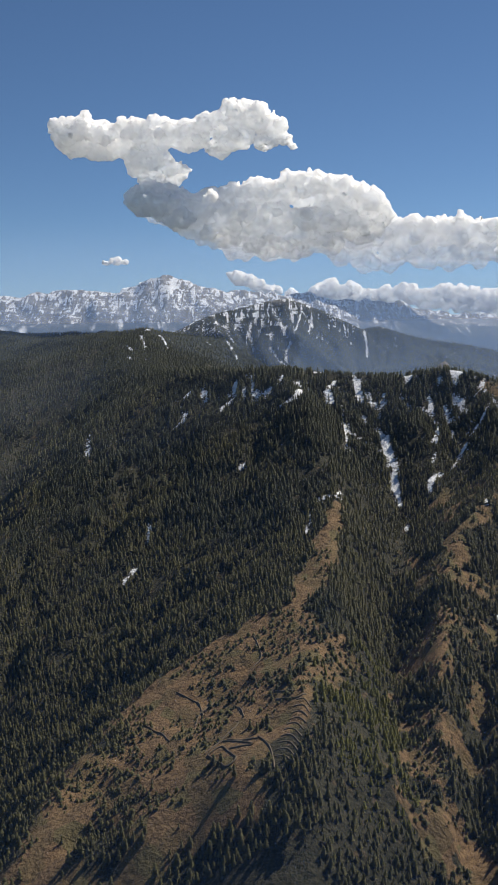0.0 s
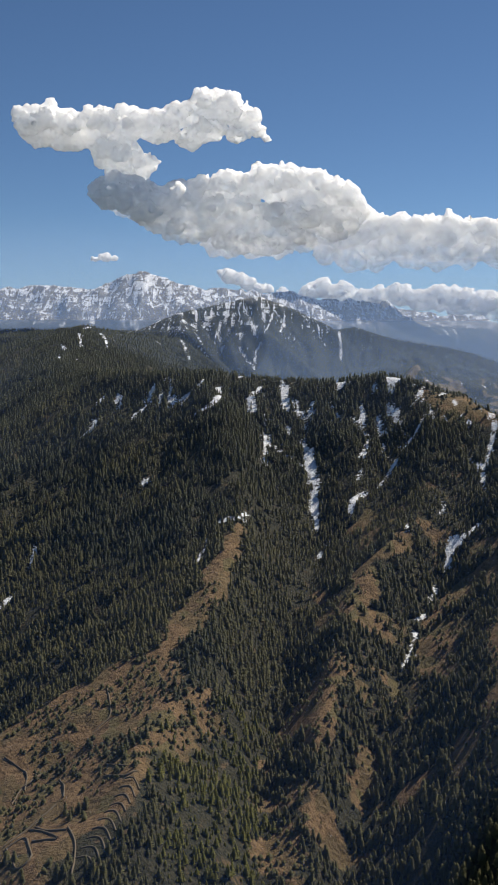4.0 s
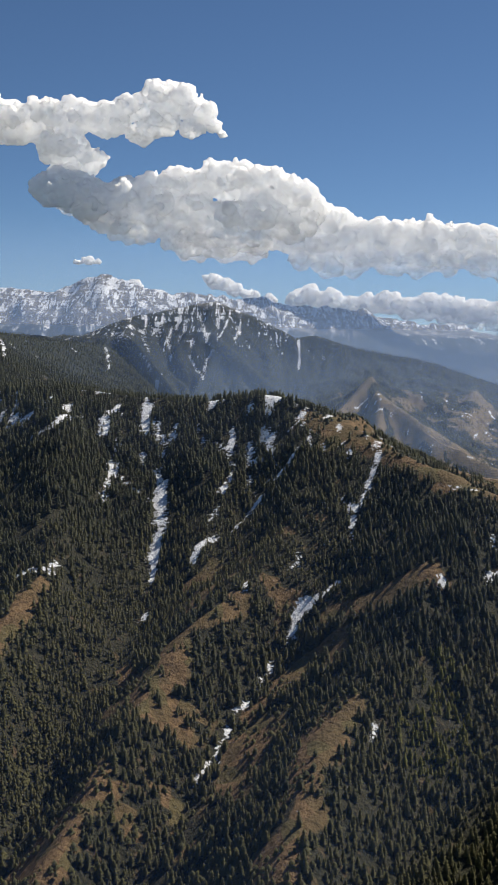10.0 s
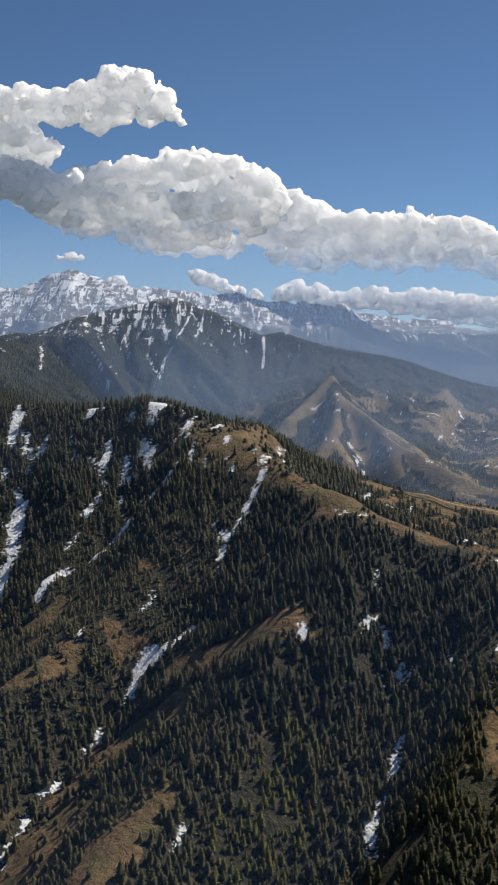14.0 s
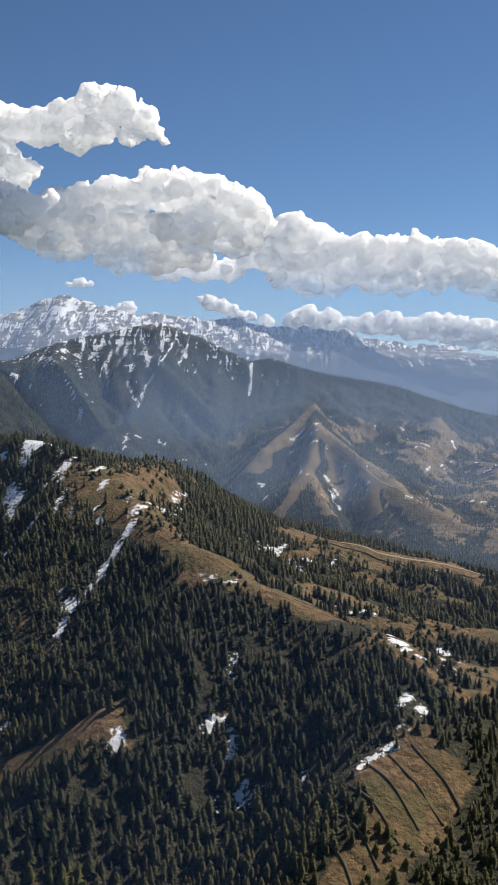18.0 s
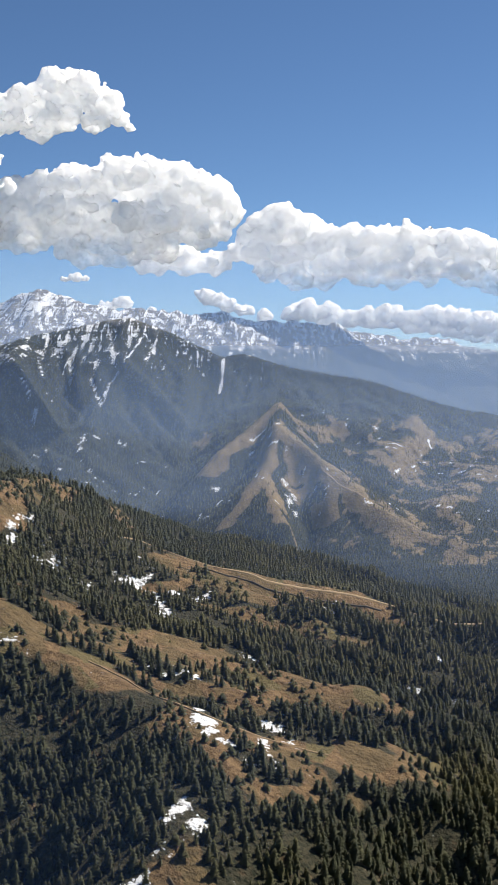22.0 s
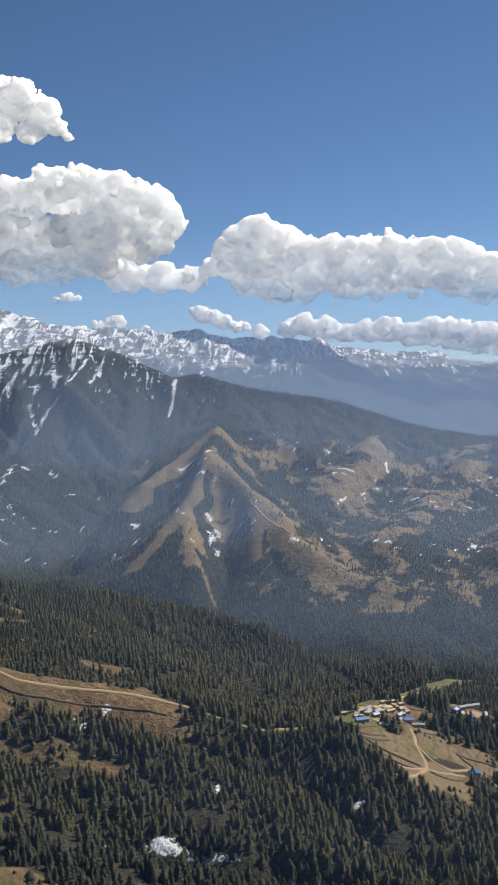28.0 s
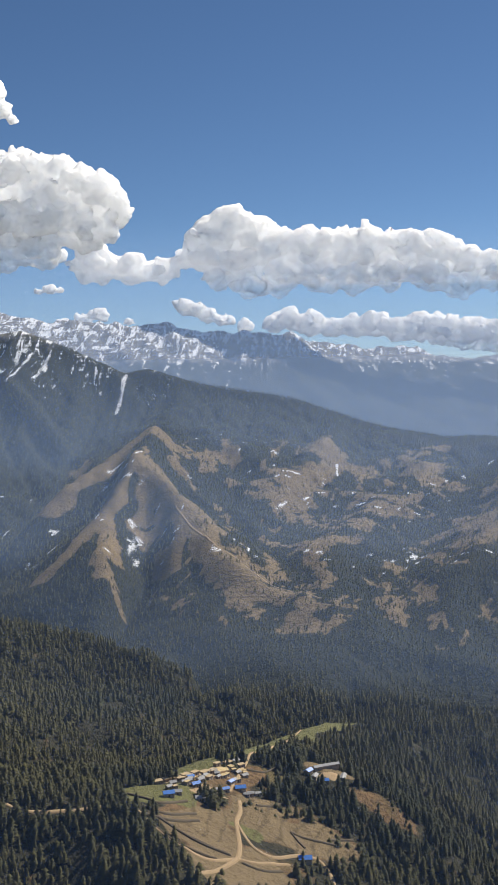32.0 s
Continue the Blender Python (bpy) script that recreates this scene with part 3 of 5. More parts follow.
# snow lying in the chutes (line, half width) and thawed, grassy or farmed ground (x, y, half length, half width, turn)
SNOW_LINES = {
    "big_chute": [([(95, 748), (92, 738), (90, 722)], 1.3), ([(88, 718), (91, 707)], 2.3), ([(91, 707), (91, 694), (92, 679)], 4.2), ([(92, 679), (92, 669), (92, 657)], 3.1), ([(92, 657), (92, 642)], 1.3), ([(92, 620), (91, 614)], 1.3), ([(63, 716), (72, 707), (81, 702), (88, 696)], 1.3)],
    "second_chute": [([(126, 735), (123, 721), (125, 714)], 1.3), ([(127, 712), (122, 698), (120, 693)], 1.5), ([(119, 682), (117, 673)], 1.7), ([(120, 664), (113, 656), (110, 646)], 2.1)],
    "long_chute": [([(160, 714), (153, 702), (146, 697)], 1.3), ([(141, 689), (135, 682), (128, 668)], 1.3)],
    "third_chute": [([(197, 700), (194, 683), (192, 677)], 1.5), ([(192, 677), (188, 664), (184, 653)], 1.3), ([(185, 656), (181, 648), (178, 638), (177, 621)], 1.3), ([(176, 658), (179, 649)], 1.6)],
    "wood_stream": [([(170, 608), (164, 602), (158, 598), (154, 594), (151, 587)], 1.8), ([(157, 601), (152, 595)], 1.6), ([(144, 578), (140, 565)], 1.3), ([(135, 553), (132, 547)], 1.3), ([(128, 537), (124, 520), (119, 509)], 1.3)],
    "wood_flecks": [([(155, 624), (153, 616)], 1.3), ([(134, 600), (132, 596)], 1.3), ([(174, 499), (172, 492)], 1.3), ([(206, 575), (206, 571)], 1.3)],
    "crest_flecks": [([(135, 752), (133, 747)], 1.9), ([(149, 751), (147, 749)], 1.6), ([(164, 744), (159, 734)], 1.3), ([(176, 742), (172, 736)], 1.6), ([(58, 781), (66, 776)], 1.6), ([(82, 766), (81, 763)], 1.4), ([(64, 765), (59, 756)], 1.4), ([(58, 754), (60, 738)], 1.4), ([(25, 728), (33, 727), (39, 744)], 3.5), ([(-7, 783), (-9, 763), (-16, 752)], 2.4), ([(-40, 789), (-43, 783)], 1.8), ([(-42, 765), (-44, 754), (-49, 751)], 2.4)],
    "slope_flecks": [([(64, 722), (68, 716)], 1.6), ([(66, 715), (64, 688)], 1.3), ([(-5, 679), (-3, 680)], 1.5), ([(42, 614), (52, 615)], 2.1), ([(55, 627), (53, 620)], 1.3), ([(36, 602), (34, 587), (32, 576)], 1.3), ([(48, 781), (50, 775)], 2.2), ([(56, 751), (55, 739)], 1.3), ([(-111, 775), (-110, 743)], 1.9), ([(-58, 641), (-59, 628)], 1.3), ([(-63, 601), (-68, 589)], 1.3), ([(-2, 681), (-3, 678)], 1.7)],
    "right_chute": [([(232, 611), (232, 603)], 1.3), ([(226, 592), (227, 587)], 1.3), ([(230, 592), (232, 589), (234, 583)], 1.7), ([(237, 574), (237, 568)], 1.3)],
    "lower_right_chute": [([(231, 572), (232, 561), (232, 549)], 1.0), ([(232, 543), (229, 533), (225, 523)], 1.6), ([(225, 523), (221, 514), (220, 506)], 2.0), ([(175, 500), (174, 496)], 1.0)],
    "terrace_snow": [([(278, 591), (275, 583)], 1.6), ([(282, 587), (280, 584)], 1.3), ([(277, 578), (274, 575)], 1.3), ([(272, 571), (268, 567), (263, 562)], 1.3), ([(252, 571), (251, 569)], 1.3), ([(241, 572), (239, 567)], 1.3)],
    "meadow_snow": [([(222, 645), (230, 640), (235, 638)], 1.4), ([(233, 765), (241, 764), (246, 767)], 1.3), ([(249, 777), (244, 768)], 1.3), ([(251, 766), (256, 753), (258, 749)], 1.9), ([(264, 768), (271, 779)], 1.3), ([(277, 626), (282, 618)], 1.3), ([(292, 640), (296, 641)], 1.3), ([(294, 632), (294, 617)], 1.3), ([(300, 637), (301, 632)], 1.3), ([(263, 654), (269, 652)], 1.3)],
    "stream_snow": [([(279, 713), (286, 714), (292, 715)], 1.0), ([(304, 715), (310, 716)], 1.0), ([(338, 749), (349, 750), (359, 750)], 1.0), ([(242, 789), (248, 782)], 1.4), ([(239, 759), (242, 768)], 1.0), ([(250, 765), (257, 753), (254, 745)], 1.4), ([(256, 769), (263, 771)], 1.0), ([(277, 632), (282, 623), (283, 617)], 1.0), ([(294, 628), (295, 627)], 1.0), ([(298, 637), (298, 632)], 1.0), ([(289, 637), (292, 638)], 1.0), ([(270, 657), (276, 651)], 1.0), ([(284, 616), (290, 614)], 1.0), ([(295, 620), (295, 615)], 1.0)],
    "bald_snow": [([(192, 706), (195, 687), (195, 677)], 1.3), ([(176, 800), (184, 790)], 1.8), ([(179, 704), (183, 691)], 1.3), ([(207, 772), (207, 766)], 1.3), ([(214, 791), (212, 791)], 1.3)],
    "hill_snow": [([(290, 1490), (286, 1474)], 0.9), ([(283, 1466), (281, 1456)], 0.7), ([(312, 1403), (309, 1401)], 0.5), ([(325, 1520), (334, 1515)], 1.6), ([(463, 1680), (463, 1639)], 0.9), ([(416, 1520), (407, 1492)], 1.2), ([(305, 1444), (298, 1432)], 0.8), ([(315, 1413), (312, 1409)], 1.2), ([(330, 1518), (336, 1511)], 1.4)],
    "peak_snow": [([(210, 1904), (207, 1867), (205, 1834)], 2.5), ([(63, 1634), (69, 1566)], 1.7), ([(41, 1793), (52, 1769), (66, 1726)], 2.4), ([(78, 1800), (69, 1784), (66, 1734)], 2.9), ([(-29, 1806), (-14, 1764)], 2.0), ([(5, 1829), (18, 1795)], 2.0), ([(118, 1894), (108, 1838)], 1.6), ([(99, 1886), (84, 1816)], 1.6)],
    "village_snow": [([(312, 788), (314, 784)], 1.3), ([(318, 805), (317, 804)], 1.3), ([(353, 777), (354, 775)], 1.3), ([(393, 788), (392, 786)], 1.3), ([(393, 779), (392, 770)], 1.3), ([(324, 747), (330, 740), (334, 749), (342, 751), (347, 752)], 1.3)],
    "back_hill_snow": [([(-106, 1128), (-99, 1141)], 2.0), ([(-104, 1108), (-97, 1064)], 2.0), ([(-87, 1070), (-79, 1046)], 2.0), ([(-88, 1138), (-82, 1129)], 2.2), ([(-82, 1129), (-78, 1106)], 2.2), ([(-83, 1154), (-76, 1139)], 1.5), ([(-117, 1069), (-107, 1041)], 2.0), ([(-96, 1013), (-88, 1000)], 1.8), ([(-109, 1015), (-102, 981)], 1.8), ([(-69, 962), (-66, 962)], 1.2), ([(-75, 1187), (-70, 1182)], 1.5), ([(-61, 1150), (-57, 1147)], 1.2), ([(-43, 1258), (-39, 1253)], 1.5), ([(-22, 1343), (-15, 1314)], 2.4), ([(-15, 1314), (-10, 1273)], 1.8), ([(-63, 1748), (-46, 1708)], 2.0), ([(-46, 1779), (-44, 1818)], 1.8), ([(-20, 1664), (-2, 1636)], 1.5)],
}
MEADOWS = [
    (184, 724, 24, 16, 80), (200, 690, 24, 10, -60), (226, 650, 22, 10, -35), (250, 638, 18, 9, -25), (275, 690, 44, 14, 8), (312, 688, 24, 9, 0), (262, 672, 28, 7, -30), (300, 664, 30, 8, 20), (330, 655, 20, 6, 30), (286, 622, 26, 6, 0), (310, 634, 24, 7, 25),
    (5, 432, 48, 30, 60), (-28, 432, 38, 22, 40), (8, 402, 18, 18, 0), (17, 455, 34, 13, 80), (-18, 398, 26, 20, 0), (-46, 412, 40, 24, 30), (-25, 398, 60, 34, 30), (-40, 445, 34, 16, 40), (-50, 372, 34, 24, 20), (-44, 346, 42, 20, 0), (-20, 352, 26, 14, 20), (-10, 468, 34, 12, 35), (26, 500, 40, 7, 80), (38, 540, 32, 7, 80), (46, 578, 24, 5, 80), (12, 378, 12, 10, 0), (-10, 372, 18, 10, 0), (-34, 372, 24, 12, 30),
    (98, 550, 18, 6, 60), (84, 470, 30, 7, 80), (189, 577, 17, 8, -3), (162, 572, 13, 4, 10), (142, 550, 15, 4, 50), (134, 522, 16, 6, 70), (126, 495, 20, 6, 75), (150, 562, 16, 6, 40), (154, 480, 28, 7, 75), (143, 430, 30, 8, 80), (140, 510, 20, 4, 70),
    (274, 558, 20, 9, 55), (262, 534, 18, 8, 60), (292, 805, 42, 14, 3), (322, 812, 17, 12, 0), (262, 806, 18, 9, 20), (278, 790, 18, 6, 20), (300, 905, 14, 6, 20), (406, 829, 11, 8, 40), (416, 815, 22, 12, 60), (425, 850, 22, 12, 30), (410, 870, 20, 8, 60),
    (300, 770, 30, 4, 5), (440, 895, 10, 5, 0), (455, 880, 12, 5, -30), (190, 775, 44, 13, 90), (196, 840, 34, 9, 80), (212, 905, 44, 8, -70), (176, 735, 16, 10, 0), (245, 925, 16, 3, 30), (270, 952, 20, 3, 10),
]
# narrow strips of brown grass along crests, shelves and glades (line, half width)
MEADOW_LINES = [
    ([(208, 675), (221, 656), (229, 655), (239, 656), (248, 664), (262, 680)], 2.8), ([(243, 665), (255, 656), (268, 645)], 1.8), ([(268, 645), (280, 646), (293, 646), (313, 682)], 2.1), ([(270, 641), (277, 618), (285, 609), (293, 605), (304, 613)], 1.5), ([(257, 793), (271, 787), (290, 804)], 3.0),
    ([(280, 782), (291, 784)], 3.8), ([(315, 815), (326, 811), (336, 808)], 3.4), ([(272, 646), (284, 646), (296, 671), (312, 680)], 2.0), ([(284, 637), (291, 644), (303, 659)], 2.1), ([(275, 628), (282, 617), (286, 609)], 1.6),
    ([(247, 766), (260, 778)], 1.5), ([(175, 736), (185, 732), (190, 712)], 3.6), ([(199, 685), (212, 665), (226, 650)], 2.6), ([(196, 700), (196, 681), (205, 668)], 2.7), ([(203, 579), (191, 582), (176, 588), (168, 590)], 4.3),
    ([(169, 573), (166, 547)], 2.5), ([(169, 507), (163, 498)], 3.5), ([(156, 491), (153, 486), (152, 465)], 3.3), ([(132, 510), (128, 499)], 3.2), ([(112, 559), (111, 548)], 2.6),
    ([(121, 639), (116, 631)], 3.1), ([(125, 584), (112, 570)], 2.1), ([(43, 564), (42, 537), (32, 506), (20, 484)], 2.8), ([(86, 576), (104, 541)], 2.6), ([(75, 479), (70, 465)], 3.9),
    ([(128, 509), (134, 482)], 2.9), ([(129, 435), (126, 422)], 3.4), ([(99, 456), (96, 442)], 2.6), ([(116, 432), (109, 429)], 3.0)]
DRY = [(416, 815, 20, 10, 60), (425, 850, 20, 11, 30), (407, 826, 11, 7, 40), (440, 895, 10, 5, 0), (296, 1572, 24, 16, 80), (400, 1290, 50, 29, 110),
       (455, 1690, 46, 21, 80), (425, 1600, 46, 20, 70), (400, 1530, 36, 20, 70), (500, 1530, 60, 31, 60), (560, 1720, 70, 26, 80), (600, 1450, 95, 58, 60), (450, 1390, 46, 21, 60), (640, 1600, 90, 34, 70), (440, 1210, 34, 23, 80), (470, 1450, 40, 18, 80), (310, 1400, 30, 13, 90)]
DRY_LINES = [([(289, 1590), (270, 1530), (250, 1490), (231, 1451), (220, 1432)], 15), ([(284, 1478), (284, 1430), (275, 1385), (255, 1327), (244, 1300)], 11), ([(275, 1385), (284, 1345), (287, 1313), (300, 1269)], 8),
             ([(283, 1469), (310, 1443), (330, 1415), (347, 1399), (360, 1350), (367, 1313), (392, 1280)], 14), ([(330, 1415), (338, 1360), (334, 1310)], 10), ([(457, 1707), (453, 1650), (430, 1600), (413, 1506)], 14)]
FIELDS = [(274, 555, 22, 12, 55), (262, 530, 18, 10, 60), (400, 1290, 50, 22, 110), (610, 1440, 100, 50, 60), (275, 1395, 36, 10, 65), (440, 1215, 34, 18, 80), (205, 572, 14, 9, 30), (258, 1520, 40, 10, 35), (425, 850, 26, 16, 30), (435, 1320, 40, 30, 60)]
GREENS = [(410, 905, 36, 7, 68), (430, 955, 30, 7, 55), (390, 840, 14, 8, 40), (398, 872, 12, 5, 60), (418, 838, 5, 3, 0)]


def patches(x, y, spots, soft=0.5):
    best = np.zeros(x.shape)
    wear = np.where(y > 1150, 1.0, 1.7) * (fbm(x, y, 11, 4, 2, 0.6) - 0.5) - 0.06
    for cx, cy, a, b, turn in spots:
        c, s = math.cos(radians(turn)), math.sin(radians(turn))
        u, v = ((x - cx) * c + (y - cy) * s) / a, (-(x - cx) * s + (y - cy) * c) / b
        best = np.maximum(best, 1 - smooth01(np.hypot(u, v) + wear, 1 - soft, 1 + soft))
    return best


def covers(x, y, z, slope):
    """What lies on the ground: shares of snow, meadow, dry grass, green, field and rock."""
    rough = fbm(x, y, 26, 4, 3)
    sway = 3.5 + 11 * smooth01(y, 1150, 1350)
    sx, sy = x, y
    x = x + sway * (fbm(sx, sy, 16 + sway, 4, 2) - 0.5) * 2
    y = y + sway * (fbm(sx, sy, 16 + sway, 4, 6) - 0.5) * 2
    meadow = patches(x, y, MEADOWS) * smooth01(rough, 0.16, 0.34)
    # small grassy glades strewn over the sunny spurs
    ribs = np.minimum.reduce([line_distance(x, y, CRESTS[k])[0] for k in ("middle_spur", "chute_spur")])
    strewn = smooth01(fbm(x + 0.3 * y, y * 0.7, 9, 4, 5), 0.55, 0.62) * (1 - smooth01(ribs, 14, 34)) * (1 - smooth01(y, 620, 680)) * (1 - smooth01(x, 215, 235))
    meadow = np.maximum(meadow, 0.9 * strewn)
    for pts, w in MEADOW_LINES:
        d, _ = line_distance(x, y, pts)
        meadow = np.maximum(meadow, (1 - smooth01(d / (w + 1.2), 0.6, 1.3)) * (0.5 + 1.0 * fbm(sx, sy, 8, 3, 6)))
    dry = patches(x, y, DRY, 0.55) * smooth01(fbm(x, y, 20, 5, 7, 0.6), np.where(y > 1100, 0.36, 0.22), np.where(y > 1100, 0.52, 0.40))
    for pts, w in DRY_LINES:
        d, _ = line_distance(x, y, pts)
        dry = np.maximum(dry, (1 - smooth01(d / w, 0.55, 1.25)) * (0.55 + 0.9 * fbm(x, y, 14, 3, 4)))
    # a mottle of small terraces and copses over the hills across the valley
    across = smooth01(x + 0.35 * (y - 1200), 325, 380) * smooth01(y, 1150, 1220) * (1 - smooth01(y, 1680, 1760))
    dry = np.maximum(dry, across * 0.85 * smooth01(fbm(1.5 * x + 0.3 * y, 0.5 * y, 24, 5, 1, 0.65), 0.55, 0.62))
    # the wood closes in below the village slope
    wood = (sx > 372) & (sx < 455) & (sy > 765) & (sy < 835)
    clear = np.where(wood, smooth01((sy - 820 + 0.793 * (sx - 387)) / 1.276, -2.5, 1.5), 1.0)
    meadow, dry = meadow * clear, dry * clear
    green = patches(x, y, GREENS, 0.3)
    field = np.maximum(patches(x, y, FIELDS, 0.3), 0.8 * across * (dry > 0.4))
    x, y = 0.75 * sx + 0.25 * x, 0.75 * sy + 0.25 * y
    snow = np.zeros(x.shape)
    patchy = fbm(x, y, 6, 3, 1, 0.65)
    for pts, w in itertools.chain.from_iterable(SNOW_LINES.values()):
        d, _ = line_distance(x, y, pts)
        snow = np.maximum(snow, (1 - smooth01(d / (0.95 * w + 0.6), 0.1, 1.3)) * (0.1 + 1.4 * patchy))
    # thin drifts under the crest of the main ridge, on its shaded side
    crest, _ = line_distance(x, y, CRESTS["main"][6:13])
    drift = (1 - smooth01(crest, 14, 65)) * smooth01(fbm(x, y * 0.3 + 0.2 * x, 6, 4, 6), 0.60, 0.67) * (y < 790)
    snow = np.maximum(snow, 0.8 * drift)
    # and in the small gullies that come down from it
    gully = water_at(x, y)
    snow = np.maximum(snow, 0.95 * (1 - smooth01(crest, 30, 85)) * smooth01(gully, 0.26, 0.36) * smooth01(fbm(x, y, 14, 3, 4), 0.52, 0.62) * 0.8 * (y < 790))
    # snow fields of the high peaks, broken into flutes by the material; flecks on the far hill
    alpine = smooth01(y, 1480, 1650) * np.clip((z - 560) / 110, -0.3, 0.8) + 0.25 * smooth01(y, 2150, 2350) * smooth01(z, 640, 720)
    streak = smooth01(gully, 0.20, 0.36) * smooth01(z + 60 * (fbm(x, y, 60, 4, 2) - 0.5), 575, 640) * smooth01(y, 1480, 1600)
    snow = np.maximum(snow, 0.75 * streak * smooth01(fbm(x, y, 24, 3, 1), 0.3, 0.5) * (1 - smooth01(y, 2150, 2250)))
    alpine = np.where(y < 1480, -1.0, alpine)
    low = smooth01(fbm(x, y, 9, 4, 2), 0.71, 0.75) * smooth01(y, 1250, 1350) * (1 - smooth01(y, 1700, 1800)) * smooth01(fbm(x, y, 120, 2, 6), 0.45, 0.6)
    snow = np.maximum(snow, 0.7 * low)
    rock = smooth01(z, 620, 680) * smooth01(y, 1600, 2200)
    return snow, meadow, dry, green, field, rock, alpine


def graded(lo, a, b, hi, fine, grow):
    """Grid lines: evenly fine between a and b, wider and wider outside."""
    out = list(np.arange(a, b + 0.1, fine))
    s, v = fine, b
    while v < hi:
        s = min(s * grow, 60)
        v += s
        out.append(min(v, hi))
    s, v, left = fine, a, []
    while v > lo:
        s = min(s * grow, 60)
        v -= s
        left.append(max(v, lo))
    return np.array(left[::-1] + out)


def build_ground():
    xs = graded(-1600, -130, 540, 2600, 3.0, 1.022)
    ys = np.concatenate([np.linspace(-500, 330, 24), graded(340, 340, 1010, 4400, 3.0, 1.0065)])
    x, y = np.meshgrid(xs, ys, indexing="ij")
    z = height(x, y)
    gx, gy = np.gradient(z, xs, ys)
    masks = covers(x, y, z, np.hypot(gx, gy))
    nx, ny = x.shape
    idx = np.arange(nx * ny).reshape(nx, ny)
    quads = np.stack([idx[:-1, :-1], idx[1:, :-1], idx[1:, 1:], idx[:-1, 1:]], -1).reshape(-1, 4)
    tris = np.concatenate([quads[:, [0, 1, 2]], quads[:, [0, 2, 3]]])
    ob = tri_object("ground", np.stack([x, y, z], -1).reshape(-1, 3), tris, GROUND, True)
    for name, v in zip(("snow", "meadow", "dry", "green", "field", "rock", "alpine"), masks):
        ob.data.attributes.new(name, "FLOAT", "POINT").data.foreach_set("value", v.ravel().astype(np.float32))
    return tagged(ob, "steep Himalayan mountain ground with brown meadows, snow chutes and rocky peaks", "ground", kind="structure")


ground = build_ground()


# ---- forests ----
def tree_shape(tiers, sides, seed):
    """A conifer one metre high: drooping, ragged skirts of boughs round the stem, each a star with uneven points."""
    rng = np.random.default_rng(seed)
    verts, tris = [], []
    for k in range(tiers):
        f = k / tiers
        top, low = 1.0 - 0.86 * f ** 0.9, 1.0 - 0.86 * ((k + 1.35) / tiers) ** 0.9
        radius = 0.05 + 0.23 * ((k + 1) / tiers) ** 0.75
        base = len(verts)
        verts.append((rng.normal(0, 0.008), rng.normal(0, 0.008), top))
        for s in range(sides * 2):
            a = math.pi * s / sides + k * 1.3 + rng.normal(0, 0.12)
            r = radius * (rng.uniform(0.85, 1.25) if s % 2 == 0 else rng.uniform(0.5, 0.75))
            zz = low + (rng.normal(0, 0.02) if s % 2 == 0 else 0.055 + rng.normal(0, 0.015))
            verts.append((r * math.cos(a), r * math.sin(a), max(zz, 0.03)))
        for s in range(sides * 2):
            tris.append((base, base + 1 + s, base + 1 + (s + 1) % (sides * 2)))
    return np.array(verts), np.array(tris)


def plant(name, label, x, y, tall, shapes, mat, sink=0.1):
    """One mesh of many trees at places of the plan."""
    z = height(x, y)
    turn = RNG.uniform(0, 2 * math.pi, len(x))
    wide = RNG.uniform(0.95, 1.5, len(x))
    pick = RNG.integers(0, len(shapes), len(x))
    all_v, all_t, base = [], [], 0
    for k, (v, t) in enumerate(shapes):
        m = pick == k
        n = int(m.sum())
        if not n:
            continue
        c, s = np.cos(turn[m])[:, None], np.sin(turn[m])[:, None]
        h, w = tall[m][:, None], (tall[m] * wide[m])[:, None]
        px = x[m][:, None] + w * (v[:, 0] * c - v[:, 1] * s)
        py = y[m][:, None] + w * (v[:, 0] * s + v[:, 1] * c)
        pz = z[m][:, None] + h * (v[:, 2] - sink)
        all_v.append(np.stack([px, py, pz], -1).reshape(-1, 3))
        all_t.append((t[None] + (base + np.arange(n) * len(v))[:, None, None]).reshape(-1, 3))
        base += n * len(v)
    ob = tri_object(name, np.concatenate(all_v), np.concatenate(all_t), mat, True)
    return tagged(ob, label, "forest", kind="stuff")


def scattered(x0, x1, y0, y1, gap):
    x, y = np.meshgrid(np.arange(x0, x1, gap), np.arange(y0, y1, gap), indexing="ij")
    x = (x + RNG.uniform(-0.48, 0.48, x.shape) * gap).ravel()
    y = (y + RNG.uniform(-0.48, 0.48, y.shape) * gap).ravel()
    return x, y


